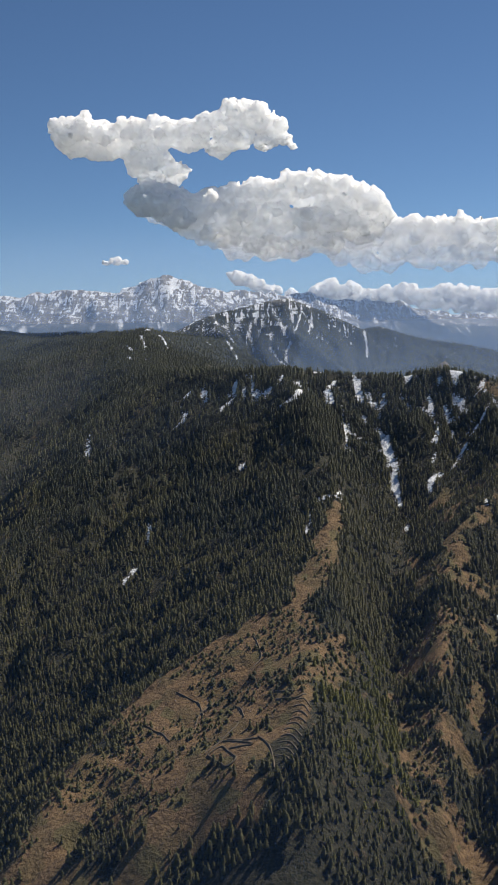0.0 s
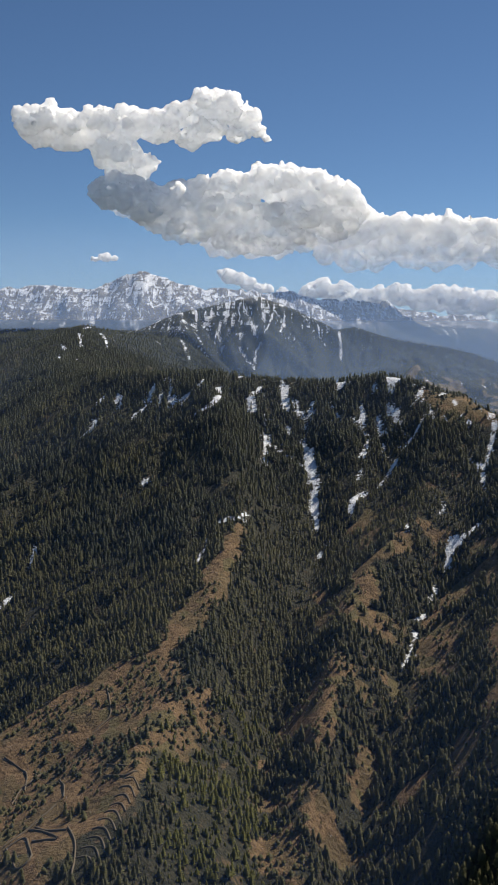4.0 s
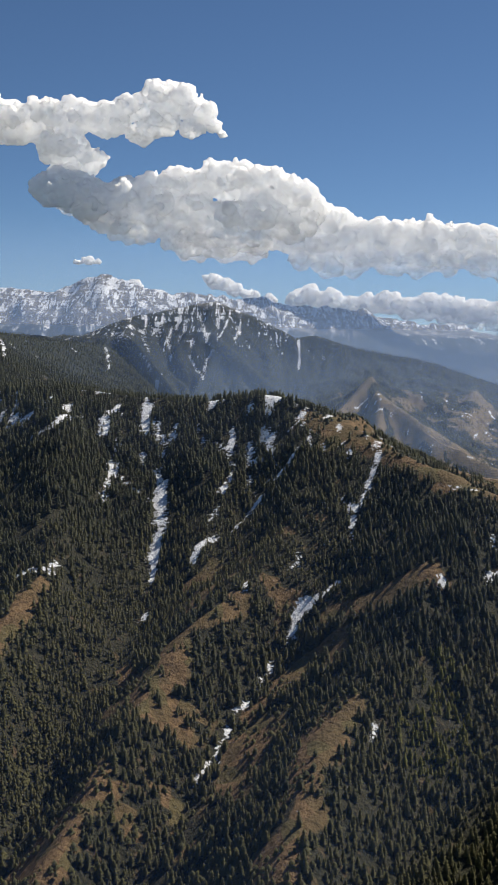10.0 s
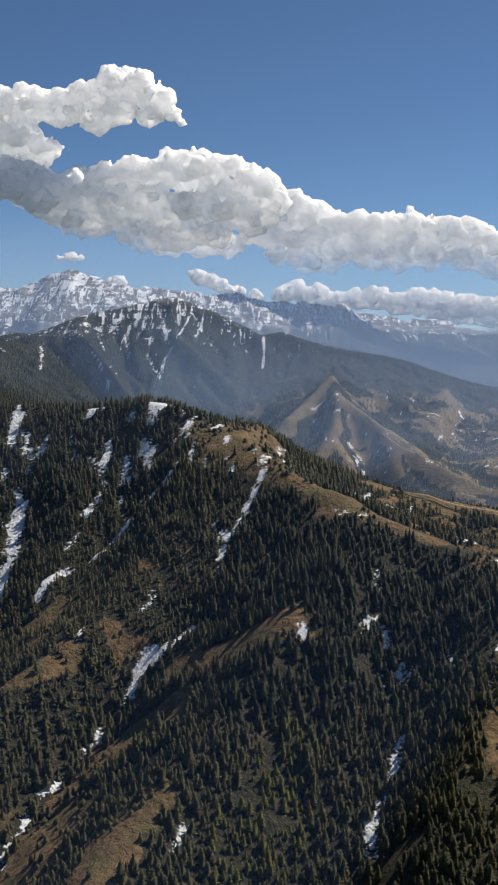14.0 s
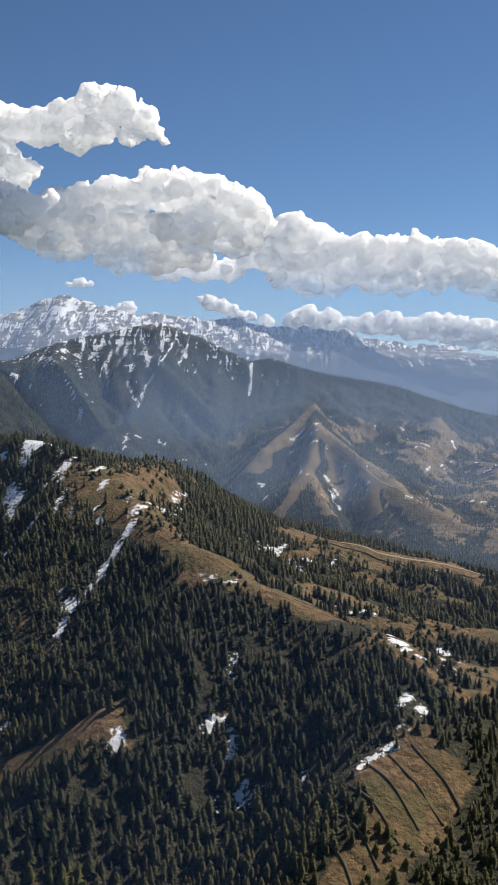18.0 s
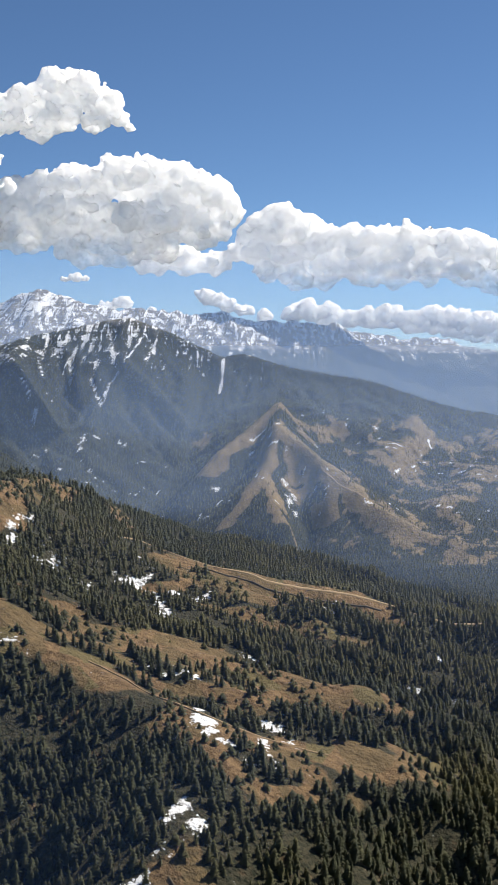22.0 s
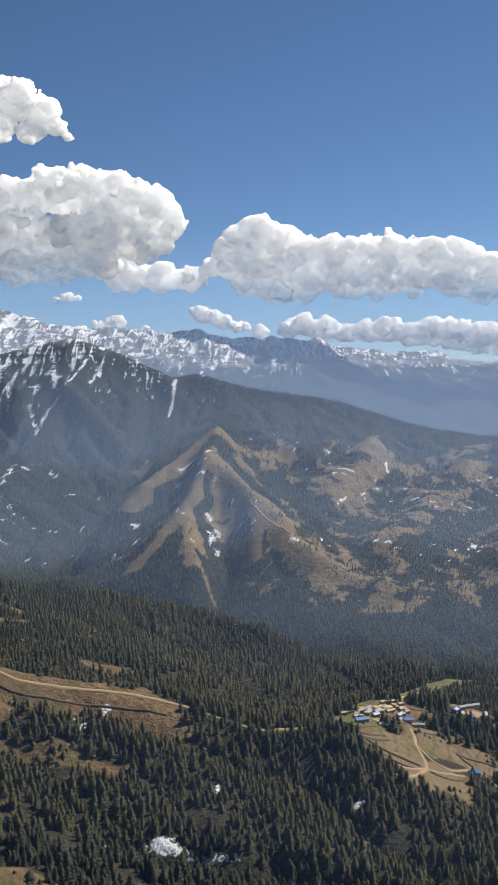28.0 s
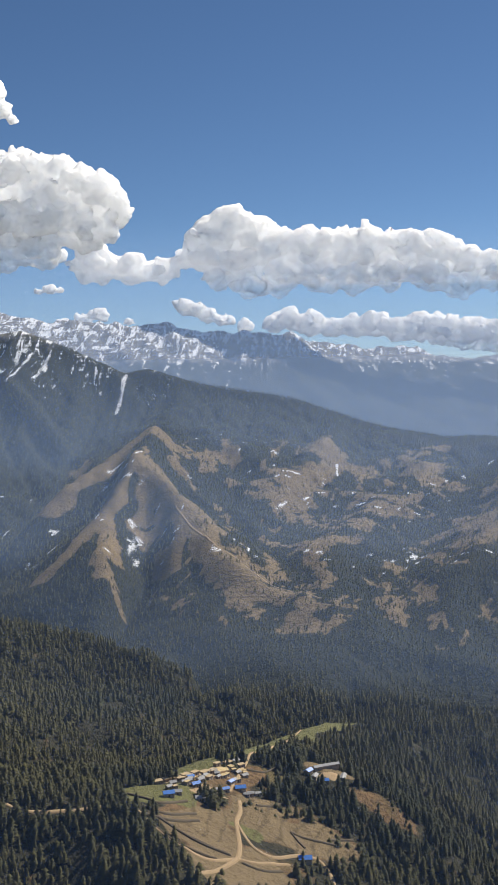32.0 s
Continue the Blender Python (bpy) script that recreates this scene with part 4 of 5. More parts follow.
def wooded(x, y, thin=0.0):
    """True where trees grow: not on snow, meadows, fields or roads, with glades."""
    z = height(x, y)
    snow, meadow, dry, green, field, rock, alpine = covers(x, y, z, 0)
    glade = fbm(x, y, 38, 4, 4)
    open_ = np.maximum.reduce([meadow, np.where(y > 1100, np.where(x > 345, 0.62, 0.72), 0.9) * dry, green])
    keep = (snow < 0.45) & (RNG.random(x.shape) > open_ * np.where((x > 180) & (y > 610), 1.35, 1.12)) & (RNG.random(x.shape) < smooth01(glade, 0.12 + thin, 0.30 + thin) + 0.2)
    for pts, w in ROADS:
        d, _ = line_distance(x, y, pts)
        keep &= d > w + 0.6
    keep &= line_distance(x, y, STREAMS["meadow_stream"][1:8])[0] > 3.5
    keep &= line_distance(x, y, CRESTS["bald_spur"][1:10])[0] > 2.0 + 5.0 * fbm(x, y, 12, 3, 1)
    keep &= patches(x, y, CLEARED, 0.2) < 0.5
    keep &= fbm(x, y, 7, 3, 7) > np.where(y > 1130, 0.28, 0.305)
    return keep & (z < np.where(y > 1500, 622, 640) + 30 * (fbm(x, y, 70, 3, 1) - 0.5))


ROADS = [
    ([(262, 812), (290, 806), (318, 812), (345, 818), (362, 812), (376, 815), (384, 823), (392, 817), (400, 814), (404, 812), (410, 814), (415, 820)], 0.65),
    ([(413, 855), (414, 848), (413, 840), (414, 834), (415, 827), (415, 820), (412, 813), (409, 807), (404, 800)], 0.7),
    ([(413, 840), (416, 834), (418, 829), (422, 828), (426, 832), (430, 837), (436, 841), (439, 836), (440, 828), (444, 815)], 0.6),
    ([(415, 820), (418, 821), (423, 826), (428, 830)], 0.45), 
    ([(401, 856), (404, 866), (410, 870), (411, 864), (410, 858)], 0.45), ([(411, 868), (413, 884), (414, 902), (419, 910), (422, 931), (430, 956)], 0.45),
    ([(329, 1400), (346, 1362), (367, 1325), (386, 1318), (400, 1280), (424, 1266), (442, 1245)], 0.9),
    ([(225, 802), (240, 815), (262, 812)], 0.6), ([(250, 642), (280, 626), (308, 634)], 0.3),
]
CLEARED = [(190, 577, 15, 6, -3), (158, 568, 16, 4, 25), (15, 371, 24, 8, 75), (-5, 370, 12, 12, 0), (252, 742, 14, 7, 0), (278, 562, 18, 7, 55), (262, 806, 12, 7, 20), (292, 806, 32, 9, 3), (405, 862, 20, 10, 55), (439, 889, 9, 7, 30), (418, 832, 18, 10, 60), (425, 846, 12, 7, 20), (401, 830, 8, 5, 30), (411, 905, 34, 4.5, 68), (431, 950, 28, 4.5, 55)]
LIGHT_WOODS = [(42, 435, 55, 17, 82), (46, 392, 36, 15, 80), (195, 512, 24, 9, 70)]

SHAPES_NEAR = [tree_shape(6, 4, s) for s in range(10)]
SHAPES_MID = [tree_shape(4, 2, s) for s in range(10, 18)]
SHAPES_FAR = [tree_shape(2, 2, s) for s in range(20, 24)]
SHRUBS = [tree_shape(2, 4, s) for s in range(30, 34)]
for _v, _t in SHRUBS:
    _v[:, :2] *= 2.0
_x, _y = scattered(-140, 545, 320, 1130, 1.85)
_k = (_x < 0.776 * _y - 95) | (_y > 790)
_x, _y = _x[_k], _y[_k]
_k = wooded(_x, _y)
_x, _y = _x[_k], _y[_k]
_tall = (1.5 + 3.7 * RNG.random(len(_x)) ** 1.4) * (0.65 + 0.7 * fbm(_x, _y, 40, 3, 1))
_span = _y - 1.29 * _x                     # how far from the flight line
_near = _span < 400
# the nearest trees stand singly: (x0, x1, y0, y1) of the plan
_single = (_x > 175) & (_x < 292) & (_y > 540) & (_y < 606) & (_tall > 3.2)
_single &= np.cumsum(_single) <= 300
SINGLE_X, SINGLE_Y, SINGLE_TALL = _x[_single], _y[_single], _tall[_single]
_near &= ~_single
# a lighter, yellow-green wood on the sunny flank of the field spur
_light = _near & (patches(_x, _y, LIGHT_WOODS, 0.35) > 0.15 + 0.3 * RNG.random(len(_x)))
_near &= ~_light
plant("mixed_wood", "sunlit yellow-green wood on the flank of the spur", _x[_light], _y[_light], 0.85 * _tall[_light], SHAPES_NEAR, NEEDLES_LIGHT)
_rest = ~_near & ~_single & ~_light
plant("conifer_forest", "dense dark green conifer forest on steep slopes", _x[_near], _y[_near], _tall[_near], SHAPES_NEAR, NEEDLES)
plant("conifer_forest", "dense conifer forest on the ridges behind the crest", _x[_rest], _y[_rest], _tall[_rest], SHAPES_MID, NEEDLES)
_x, _y = scattered(-330, 760, 1130, 1960, 3.7)
_k = wooded(_x, _y, 0.02)
_x, _y = _x[_k], _y[_k]
plant("far_forest", "distant dark conifer forest across the valley", _x, _y, RNG.uniform(1.8, 3.8, len(_x)), SHAPES_FAR, NEEDLES)
_x, _y = scattered(-330, -140, 500, 1130, 4.2)
_k = wooded(_x, _y)
plant("side_forest", "dark conifer forest on the outer slopes", _x[_k], _y[_k], RNG.uniform(2.4, 5.0, int(_k.sum())), SHAPES_FAR, NEEDLES)
# one conifer of each shape with stem and crown, then copies of them
def conifer(seed):
    ob = new("conifer_tree")
    bm = bmesh.new()
    bmesh.ops.create_cone(bm, cap_ends=True, segments=6, radius1=0.028, radius2=0.008, depth=0.95, matrix=Matrix.Translation((0, 0, 0.425)))
    part("trunk", bm, BARK, ob)
    v, t = tree_shape(9, 6, seed)
    crown = tri_object("crown", v, t, NEEDLES)
    crown.parent = ob
    return tagged(ob, "dark green conifer on a steep slope with snow between the trees", "tree", "conifers on the spur")


_kinds = [conifer(60 + k) for k in range(6)]
_sz = height(SINGLE_X, SINGLE_Y)
for _i in range(len(SINGLE_X)):
    _h = float(SINGLE_TALL[_i])
    _kind = _kinds[_i % 6]
    _w = _h * RNG.uniform(0.9, 1.3)
    _kind.scale = (_w, _w, _h)
    _m = pose(float(SINGLE_X[_i]), float(SINGLE_Y[_i]), float(_sz[_i]) - 0.05 * _h, 0, 0, RNG.uniform(0, 360))
    if _i < 6:
        _kind.matrix_basis = _m @ Matrix.Diagonal((_w, _w, _h, 1))
    else:
        copy_thing(_kind, _m)
# low bushes dotted over the meadows
_x, _y = scattered(-90, 480, 350, 960, 2.3)
_c = covers(_x, _y, height(_x, _y), 0)
_k = (_c[1] > 0.3) & (RNG.random(len(_x)) < np.where(_y < 520, 0.62, 0.6) * smooth01(fbm(_x, _y, 16, 3, 5), np.where(_y < 520, 0.36, 0.42), 0.60)) & (_c[0] < 0.3)
for _pts, _w in ROADS:
    _k &= line_distance(_x, _y, _pts)[0] > _w + 0.5
_k &= patches(_x, _y, CLEARED, 0.2) < 0.5
plant("meadow_bushes", "dark low bushes and saplings dotted over brown meadows", _x[_k], _y[_k], RNG.uniform(0.7, 2.4, int(_k.sum())), SHRUBS, NEEDLES)


# ---- clouds: heaped lobes and puffs ----
def ball(level):
    bm = bmesh.new()
    bmesh.ops.create_icosphere(bm, subdivisions=level, radius=1.0)
    v = np.array([p.co[:] for p in bm.verts])
    t = np.array([[p.index for p in f.verts] for f in bm.faces])
    bm.free()
    return v, t


BALLS = {k: ball(k - 1) for k in (2, 3, 4)}


def cloud(name, label, lobes, seed, base_z, reach, fine=1.0):
    rng = np.random.default_rng(seed)
    puffs = []
    for x, y, z, r in lobes:
        puffs.append((x, y, z, r, 4))
        for _ in range(16):
            d = rng.normal(0, 1, 3)
            d /= np.linalg.norm(d)
            d[2] = abs(d[2]) * 0.9 - 0.15
            d[1] = -abs(d[1]) if rng.random() < 0.7 else d[1]
            q = r * rng.uniform(0.28, 0.5)
            p = np.array((x, y, z)) + d * (r * 0.85)
            puffs.append((*p, q, 3))
            for _ in range(3):
                e = rng.normal(0, 1, 3)
                e /= np.linalg.norm(e)
                e[2] = abs(e[2])
                puffs.append((*(p + e * q * 0.85), q * rng.uniform(0.3, 0.55), 2))
    all_v, all_t, base = [], [], 0
    for x, y, z, r, level in puffs:
        v, t = BALLS[level]
        c = np.array((x, y, z))
        w = c + v * r
        n = fbm(w[:, 0] + 0.7 * w[:, 1], w[:, 2] * 1.1 - 0.4 * w[:, 1], 34 * fine, 5, 3) - 0.5
        n2 = fbm(w[:, 0] - w[:, 1], w[:, 2] + 0.5 * w[:, 1], 12 * fine, 3, 5) - 0.5
        q = v * (r * (1 + 0.75 * n + 0.25 * n2))[:, None]
        q[:, 2] = np.where(q[:, 2] < 0, q[:, 2] * 0.62, q[:, 2])
        q[:, 1] *= 0.5
        all_v.append(c + q)
        all_t.append(t + base)
        base += len(v)
    ob = tri_object(name, np.concatenate(all_v), np.concatenate(all_t), cloud_material(base_z, reach), True)
    skin = ob.modifiers.new("skin", "REMESH")
    skin.mode, skin.voxel_size, skin.use_smooth_shade = "VOXEL", 4.0 * fine, True
    for kind, size, amount in (("CLOUDS", 60, 18.0), ("VORONOI", 34, -17.0), ("VORONOI", 15, -6.0), ("VORONOI", 7, -2.0)):
        tex = bpy.data.textures.new("billow", kind)
        tex.noise_scale = size * fine
        puffed = ob.modifiers.new("billow", "DISPLACE")
        puffed.texture, puffed.texture_coords, puffed.strength, puffed.mid_level = tex, "LOCAL", amount * fine, 0.5
    return tagged(ob, label, "cloud", kind="stuff")


def bank(rows, y, grow=1.0):
    return [(x, y, z, r * grow) for x, z, r in rows]


cloud("cumulus_cloud", "tall white cumulus head over the snow peak", bank([
    (-16, 834, 25), (19, 839, 31), (71, 843, 34), (115, 845, 33), (159, 851, 23), (175, 827, 33), (203, 817, 29), (221, 804, 21), (4, 795, 37), (52, 788, 41), (100, 789, 41), (148, 791, 39),
    (192, 782, 29), (36, 760, 29), (84, 757, 29), (132, 761, 29), (-52, 818, 33), (-84, 802, 41), (-116, 820, 36), (-150, 830, 34), (-36, 779, 36), (155, 860, 15), (79, 861, 16)], 1770), 3, 765, 130, 0.55)
cloud("cumulus_bank", "bright white cumulus bank with grey base over the snowy range", bank([
    (245, 906, 54), (283, 928, 49), (321, 908, 52), (220, 868, 49), (303, 855, 54), (372, 880, 49), (416, 868, 49), (438, 899, 34), (486, 884, 52), (561, 895, 44), (536, 867, 52), (611, 880, 42),
    (662, 873, 46), (693, 892, 29), (724, 864, 42), (769, 839, 46), (819, 827, 50), (875, 817, 53), (938, 810, 50), (1012, 804, 53), (252, 824, 33), (322, 811, 36), (385, 817, 39), (461, 817, 41),
    (537, 820, 41), (612, 822, 41), (687, 817, 42), (750, 798, 37), (182, 862, 31), (131, 843, 34), (67, 843, 39), (-9, 856, 52), (1090, 800, 55), (1170, 790, 58)], 2850), 1, 815, 150)
cloud("cumulus_cloud", "ragged white cumulus cloud in blue sky", bank([
    (-54, 965, 27), (-12, 981, 31), (20, 980, 29), (45, 966, 27), (68, 944, 15), (39, 937, 19), (-12, 944, 27), (-40, 928, 21), (85, 932, 8), (-91, 945, 33), (-137, 950, 35), (-184, 945, 37),
    (-157, 904, 37), (-120, 890, 27), (-148, 858, 29), (-135, 822, 27), (-230, 937, 39), (-276, 946, 44)], 1860), 4, 850, 160, 0.5)
cloud("low_cloud", "low bright cloud bank far behind the range", bank([
    (-28, 888, 36), (17, 879, 36), (61, 857, 31), (117, 835, 31), (207, 813, 27), (318, 813, 40), (373, 828, 49), (451, 812, 49), (540, 795, 40), (607, 795, 45), (695, 806, 54), (784, 784, 50),
    (861, 790, 59), (960, 777, 64), (1049, 764, 68), (1159, 742, 73), (1269, 720, 80), (1401, 698, 88), (1554, 676, 93), (1708, 640, 94)], 4700, 1.15), 5, 720, 250, 1.3)
cloud("low_cloud", "small low cloud behind the snowy summit", bank([
    (-364, 862, 36), (-421, 835, 36), (-489, 817, 41), (-241, 835, 20), (-579, 795, 37), (-546, 967, 24), (-590, 956, 18), (-505, 960, 16)], 4700), 6, 780, 250, 1.0)


# ---- haze imitated by thin blue see-through sheets that scatter the sunlight ----
def veil(start, end, density, base, fall, top):
    """A thin upright blue sheet that stands in for haze between two places of the plan, thinning out towards the ground
    that it touches.
    """
    (x0, y0), (x1, y1) = start, end
    us, zs = np.linspace(0, 1, int(math.hypot(x1 - x0, y1 - y0) / 18)), np.arange(280, top + 1, 10.0)
    u, z = np.meshgrid(us, zs, indexing="ij")
    x, y = x0 + (x1 - x0) * u, y0 + (y1 - y0) * u + 50 - 0.24 * (z - 280)
    nx, nz = x.shape
    idx = np.arange(nx * nz).reshape(nx, nz)
    quads = np.stack([idx[:-1, :-1], idx[1:, :-1], idx[1:, 1:], idx[:-1, 1:]], -1).reshape(-1, 4)
    tris = np.concatenate([quads[:, [0, 1, 2]], quads[:, [0, 2, 3]]])
    ob = tri_object("haze_sheet", np.stack([x, y, z], -1).reshape(-1, 3), tris, haze_material(density, base, fall, top), True)
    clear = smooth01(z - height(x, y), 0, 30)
    ob.data.attributes.new("sheet_fade", "FLOAT", "POINT").data.foreach_set("value", clear.ravel().astype(np.float32))
    return tagged(ob, "thin blue see-through sheet imitating haze across the valley", "haze", kind="stuff")


# the first sheet is added close by to lift the slopes' dark tones
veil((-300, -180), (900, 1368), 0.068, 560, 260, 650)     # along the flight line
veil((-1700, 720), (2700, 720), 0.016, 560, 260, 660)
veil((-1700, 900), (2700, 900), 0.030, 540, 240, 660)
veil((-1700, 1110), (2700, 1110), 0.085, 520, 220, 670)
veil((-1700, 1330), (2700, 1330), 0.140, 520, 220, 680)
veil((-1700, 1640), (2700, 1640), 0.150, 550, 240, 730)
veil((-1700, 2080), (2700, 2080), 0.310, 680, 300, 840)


# ---- roads, field banks ----
def ribbon(name, pts, half, mat, lift=0.12, crown=0.0, label="", kind="structure", category="road"):
    """A strip along a line of the plan, lying on the ground; crown raises its middle."""
    pts = np.array(pts, float)
    seg = np.hypot(*np.diff(pts, axis=0).T)
    s = np.concatenate([[0], np.cumsum(seg)])
    n = max(4, int(s[-1] / 1.6))
    u = np.linspace(0, s[-1], n)
    x, y = np.interp(u, s, pts[:, 0]), np.interp(u, s, pts[:, 1])
    for _ in range(3):
        x[1:-1], y[1:-1] = (x[:-2] + 2 * x[1:-1] + x[2:]) / 4, (y[:-2] + 2 * y[1:-1] + y[2:]) / 4
    tx, ty = np.gradient(x), np.gradient(y)
    ln = np.hypot(tx, ty) + 1e-9
    nx, ny = -ty / ln, tx / ln
    w = half * (0.85 + 0.3 * fbm(x, y, 9, 2, 4))
    rows = []
    for f, up in ((-1.0, -0.25), (-0.7, 0.0), (0.0, crown), (0.7, 0.0), (1.0, -0.25)):
        px, py = x + nx * w * f, y + ny * w * f
        rows.append(np.stack([px, py, height(px, py) + lift + up], -1))
    v = np.stack(rows, 1).reshape(-1, 3)
    quads = [(i * 5 + j, i * 5 + j + 1, (i + 1) * 5 + j + 1, (i + 1) * 5 + j) for i in range(n - 1) for j in range(4)]
    ob = mesh_object(name, v, quads, mat, None, True)
    return tagged(ob, label, category, kind=kind)


DIRT = simple("dirt_road", (0.37, 0.265, 0.15), 0.95, 0, 0.2, 0.4)
BANK = simple("stone_bank", (0.12, 0.095, 0.062), 0.95, 0, 0.4, 0.8)
for _pts, _w in ROADS:
    ribbon("road", _pts, _w, DIRT, 0.25, 0.05, "pale brown dirt road cut along the ridge")
for _k in range(10):
    _u = _k / 9
    ribbon("field_bank", [(7.8 + 9.7 * _u, 356 + 36 * _u), (11.8 + 8.5 * _u, 356.5 + 36.5 * _u), (14.4 + 8.2 * _u, 347.5 + 38 * _u)], 0.34, BANK, 0.2, 0.2, "dark stone bank between terraced fields", "structure", "bank")
for _pts in ([(-15, 374), (-10, 378), (-4, 358), (-8, 355), (-15, 374)], [(-10, 382), (-5, 378), (1, 368)], [(-7, 372), (-3, 369), (1, 367)], [(-8, 382), (-2, 375), (3, 372)], [(3, 374), (7, 363), (8, 354), (8, 349)], [(-16, 376), (-12, 381), (-6, 389), (-4, 393)],
             [(10, 399), (18, 392), (21, 395)], [(-6, 412), (-3, 404), (-2, 396)], [(-21, 409), (-20, 418), (-18, 421), (-14, 429)], [(10, 406), (17, 399)], [(-30, 440), (-20, 430), (-18, 415)], [(-42, 420), (-34, 410), (-30, 398)], [(2, 470), (6, 452), (0, 444)],
             [(391, 819), (398, 823), (404, 830)], [(393, 817), (401, 813), (410, 815)], [(398, 821), (407, 818), (413, 820)], [(389, 815), (396, 807), (401, 800)], [(394, 821), (401, 820), (410, 819)], [(383, 838), (393, 828), (400, 838)], [(418, 856), (422, 859), (427, 866)], [(414, 890), (420, 890), (423, 898)], [(414, 880), (420, 883), (424, 892)], [(439, 854), (446, 859)], [(416, 819), (420, 819), (426, 825)],
             [(428, 849), (429, 846), (432, 843)], [(428, 849), (432, 849), (437, 851), (442, 853)], [(390, 823), (396, 824), (403, 833)], [(262, 804), (290, 800), (318, 806), (335, 809)], [(266, 563), (272, 559), (276, 551)], [(271, 568), (278, 563), (282, 555)], [(261, 557), (267, 553), (271, 545)], [(277, 573), (284, 567), (287, 560)], [(257, 550), (263, 546), (266, 538)], [(254, 543), (259, 538), (261, 530)]):
    ribbon("field_bank", _pts, 0.35, BANK, 0.28, 0.3, "dark earth bank along a mountain field", "structure", "bank")


def spread(name, cx, cy, a, b, turn, mat, label, lift=0.12):
    """A trodden patch of ground with an uneven edge, laid on the slope."""
    verts, c, s = [(cx, cy)], math.cos(radians(turn)), math.sin(radians(turn))
    for ring in (0.5, 1.0):
        for i in range(20):
            q = math.tau * i / 20
            r = ring * (1 + 0.18 * math.sin(3 * q + cx) + 0.1 * math.sin(7 * q))
            u, v = a * r * math.cos(q), b * r * math.sin(q)
            verts.append((cx + u * c - v * s, cy + u * s + v * c))
    v = np.array(verts)
    z = height(v[:, 0], v[:, 1]) + lift
    z[21:] -= 0.25
    faces = [(0, 1 + i, 1 + (i + 1) % 20) for i in range(20)] + [(1 + i, 21 + i, 21 + (i + 1) % 20, 1 + (i + 1) % 20) for i in range(20)]
    ob = mesh_object(name, np.column_stack([v, z]), faces, mat, None, True)
    return tagged(ob, label, "yard", kind="structure")


STRAW = simple("straw_ground", (0.55, 0.42, 0.22), 0.95, 0, 0.35, 0.9)
spread("school_yard", 440, 889, 4.2, 3.0, 30, DIRT, "trodden earth yard between school buildings")
spread("threshing_ground", 397, 860, 10, 2.6, 55, STRAW, "yellow straw-strewn ground along the row of houses")
spread("threshing_ground", 406, 874, 7, 2.2, 55, STRAW, "pale trodden ground above the village houses")
spread("village_ground", 404, 852, 8, 5, 40, DIRT, "bare trodden earth between village houses", 0.08)


# ---- the village on its shoulder ----
BLUE = simple("blue_sheet_roof", (0.05, 0.20, 0.62), 0.45, 0.0, 0.2, 1.5)
TAN = simple("mud_roof", (0.50, 0.38, 0.22), 0.9, 0, 0.25, 1.5)
GREY = simple("slate_roof", (0.34, 0.34, 0.34), 0.7, 0, 0.25, 1.5)
STONE_WALL = simple("mud_stone_wall", (0.40, 0.32, 0.24), 0.9, 0, 0.3, 2.0)
DARK_WOOD = simple("dark_wood", (0.07, 0.05, 0.04), 0.8, 0, 0.3, 2.0)


def block(x0, x1, y0, y1, z0, z1):
    bm = bmesh.new()
    bmesh.ops.create_cube(bm, size=1.0, matrix=Matrix.LocRotScale(((x0 + x1) / 2, (y0 + y1) / 2, (z0 + z1) / 2), None, (x1 - x0, y1 - y0, z1 - z0)))
    bmesh.ops.bevel(bm, geom=bm.edges[:], offset=0.03, segments=1, affect="EDGES")
    return bm


def gable(w, d, z, rise, over=0.18, thick=0.09):
    bm = bmesh.new()
    a, b = w / 2 + over, d / 2 + over
    low = z - rise * over / (d / 2)
    ring = [(-b, low), (0, z + rise), (b, low), (b, low + thick), (0, z + rise + thick), (-b, low + thick)]
    left, right = [[bm.verts.new((s * a, y, h)) for y, h in ring] for s in (-1, 1)]
    for i in range(6):
        j = (i + 1) % 6
        bm.faces.new((left[i], left[j], right[j], right[i]))
    bm.faces.new(left[::-1])
    bm.faces.new(right)
    bmesh.ops.recalc_face_normals(bm, faces=bm.faces[:])
    return bm


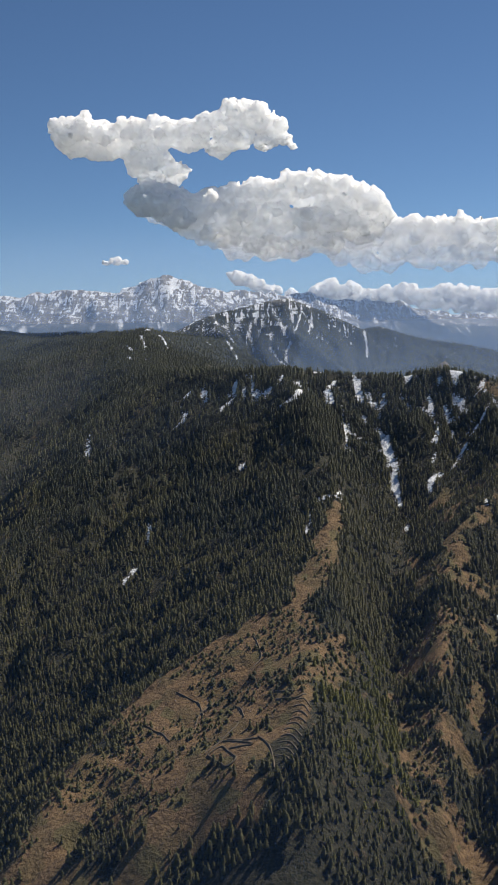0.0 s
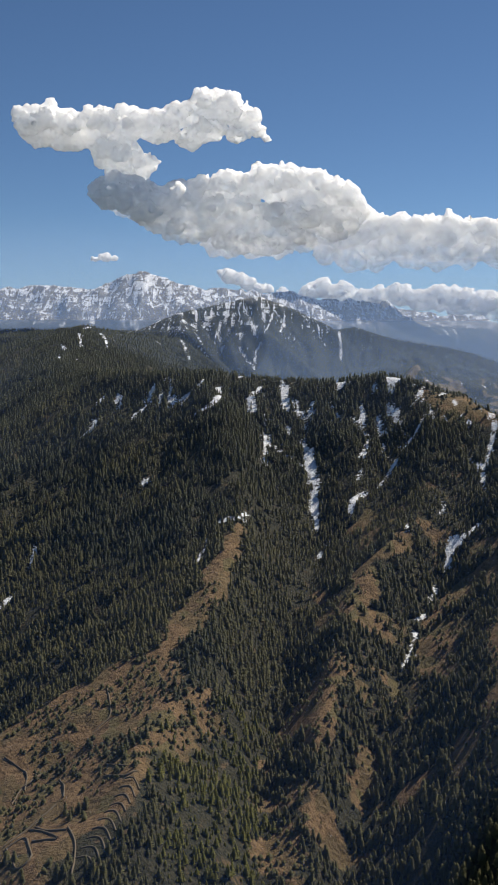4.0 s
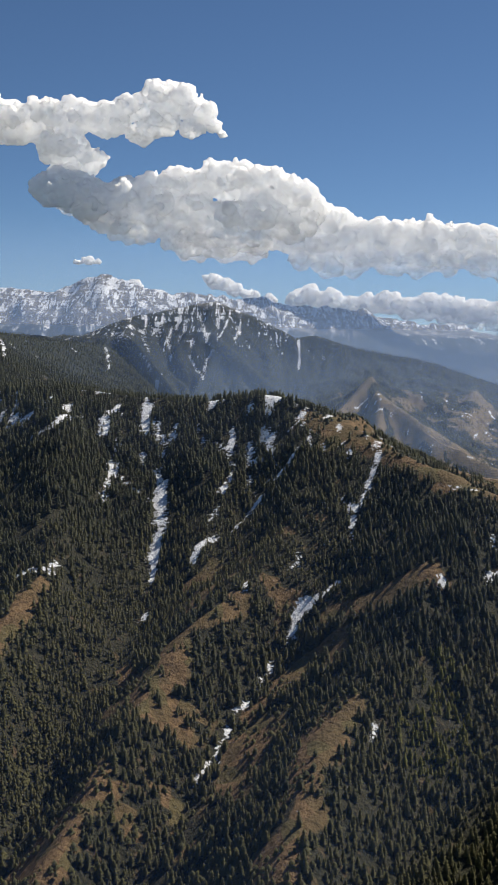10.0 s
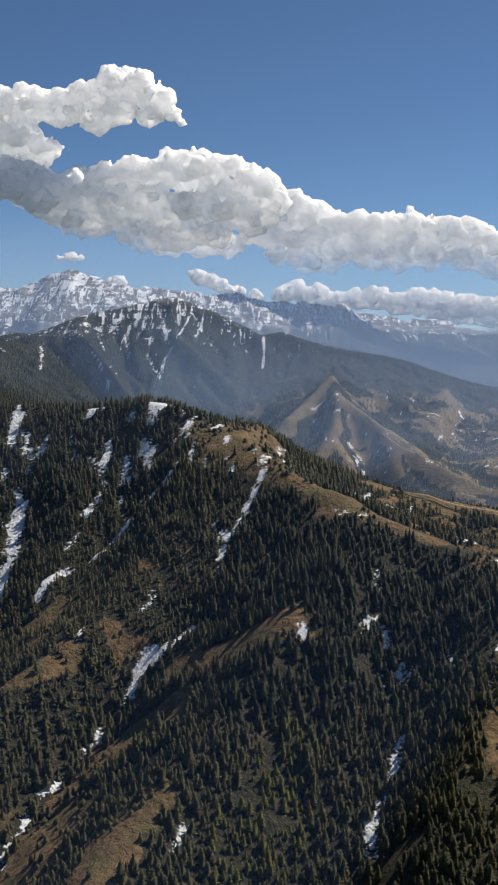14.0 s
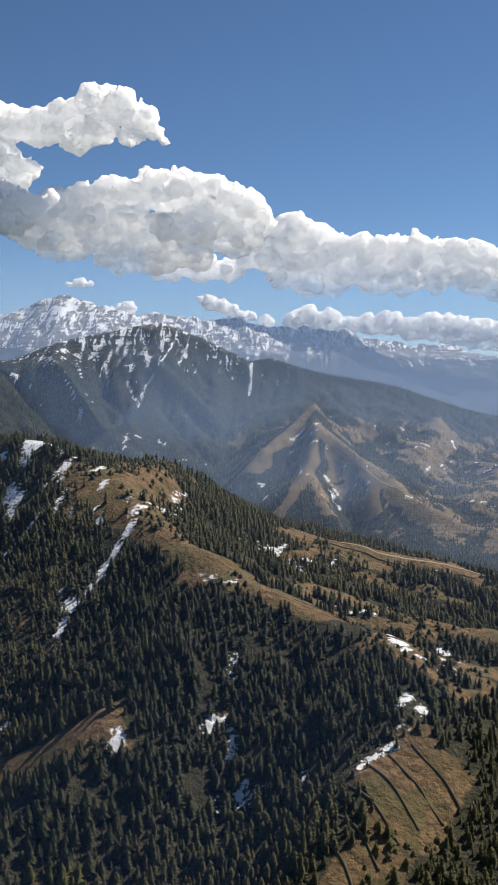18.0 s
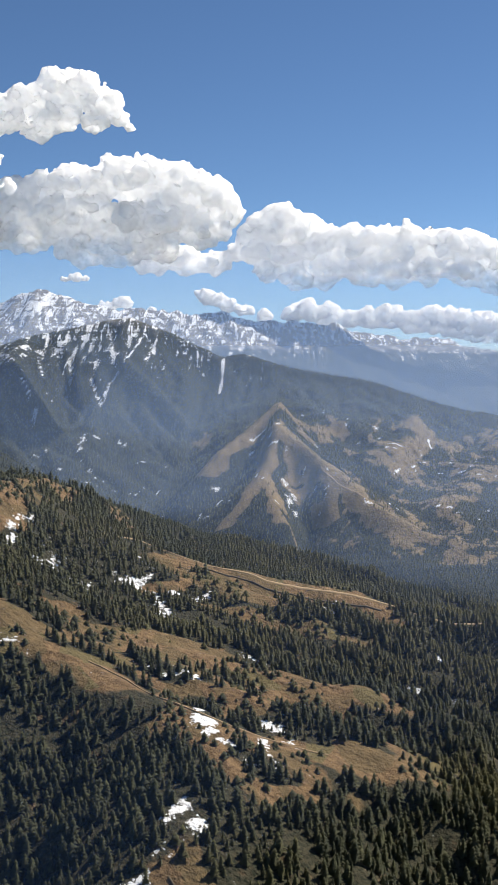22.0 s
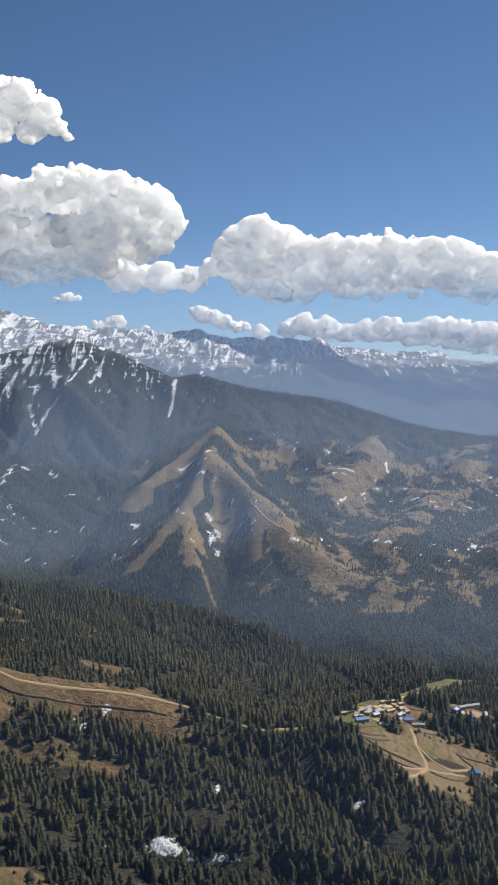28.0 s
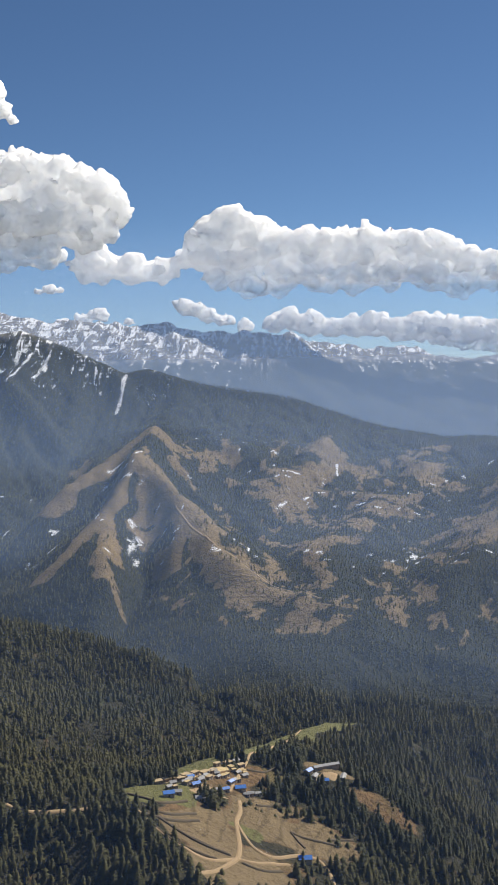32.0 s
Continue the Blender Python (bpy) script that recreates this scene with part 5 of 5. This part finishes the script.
def house(x, y, w, d, h, turn, roof, flat, label):
    ob = new("village_house")
    z = float(height(np.array([x]), np.array([y]))[0])
    ob.matrix_world = pose(x, y, z, 0, 0, turn)
    part("wall", block(-w / 2, w / 2, -d / 2, d / 2, -0.8, h), STONE_WALL, ob)
    if flat:
        part("roof", block(-w / 2 - 0.12, w / 2 + 0.12, -d / 2 - 0.12, d / 2 + 0.12, h, h + 0.14), roof, ob)
    else:
        part("roof", gable(w, d, h, 0.28 * d), roof, ob)
    part("door", block(-0.16, 0.16, -d / 2 - 0.04, -d / 2 + 0.02, 0.0, 0.62), DARK_WOOD, ob)
    for s in (-0.32, 0.32):
        part("window", block(s * w - 0.12, s * w + 0.12, -d / 2 - 0.03, -d / 2 + 0.02, 0.45, 0.72), DARK_WOOD, ob)
    return tagged(ob, label, "house", "village houses")


for _x, _y, _w, _t in ((395, 837, 2.9, 20), (401, 851, 2.4, 35), (410, 864, 2.2, 60), (413, 862, 3.0, 10), (409, 857, 2.0, 30), (433, 889, 2.8, 60), (438, 884, 2.6, 5), (432, 836, 3.4, 5), (399, 856, 1.8, 30)):
    house(_x, _y, _w, _w * 0.68, 1.0, _t, BLUE, False, "stone village house with a bright blue sheet roof")
for _x, _y, _w, _t in ((408, 879, 2.6, 50), (404, 870, 2.4, 55), (402, 866, 2.6, 52), (399.5, 862.5, 2.2, 50), (397, 860, 2.4, 48), (394.5, 858, 2.4, 40), (392, 856, 2.2, 35), (390, 852, 2.4, 30), (412, 881, 2.2, 40), (405, 875, 1.9, 50), (396, 855, 1.6, 40)):
    house(_x, _y, _w, _w * 0.72, 0.95, _t, TAN, True, "flat-roofed mud village house in a stepped row")
for _x, _y, _w, _t in ((410, 885, 2.2, 40), (416, 862, 1.8, 10), (418, 864, 1.6, 20), (403, 843, 2.6, 15), (397, 841, 2.2, 10), (407, 855, 1.5, 30), (415, 860, 1.6, 0)):
    house(_x, _y, _w, _w * 0.7, 0.9, _t, GREY, False, "small stone village house with a grey roof")
for _x, _y, _w, _t in ((440, 895, 6.0, 25), (444, 889, 4.6, 80), (435, 886, 3.0, 75), (436, 892, 3.0, 30)):
    house(_x, _y, _w, 1.5, 1.0, _t, GREY, False, "long low school building with a grey roof round a yard")

# more small houses, packed between the rows
_rng = random.Random(5)
for _i in range(34):
    _a = _rng.uniform(0, 1)
    _x, _y = 392 + 20 * _a + _rng.uniform(-1.5, 4.5), 850 + 30 * _a + _rng.uniform(-6, 0.5)
    _w = _rng.uniform(1.2, 2.0)
    _roof, _flat, _label = _rng.choice([(TAN, True, "small flat-roofed mud house among village houses"), (GREY, False, "small stone village house with a weathered grey roof"), (STRAW, True, "small house roofed with straw and earth")])
    house(_x, _y, _w, _w * 0.75, _rng.uniform(0.7, 0.95), _rng.uniform(20, 65), _roof, _flat, _label)
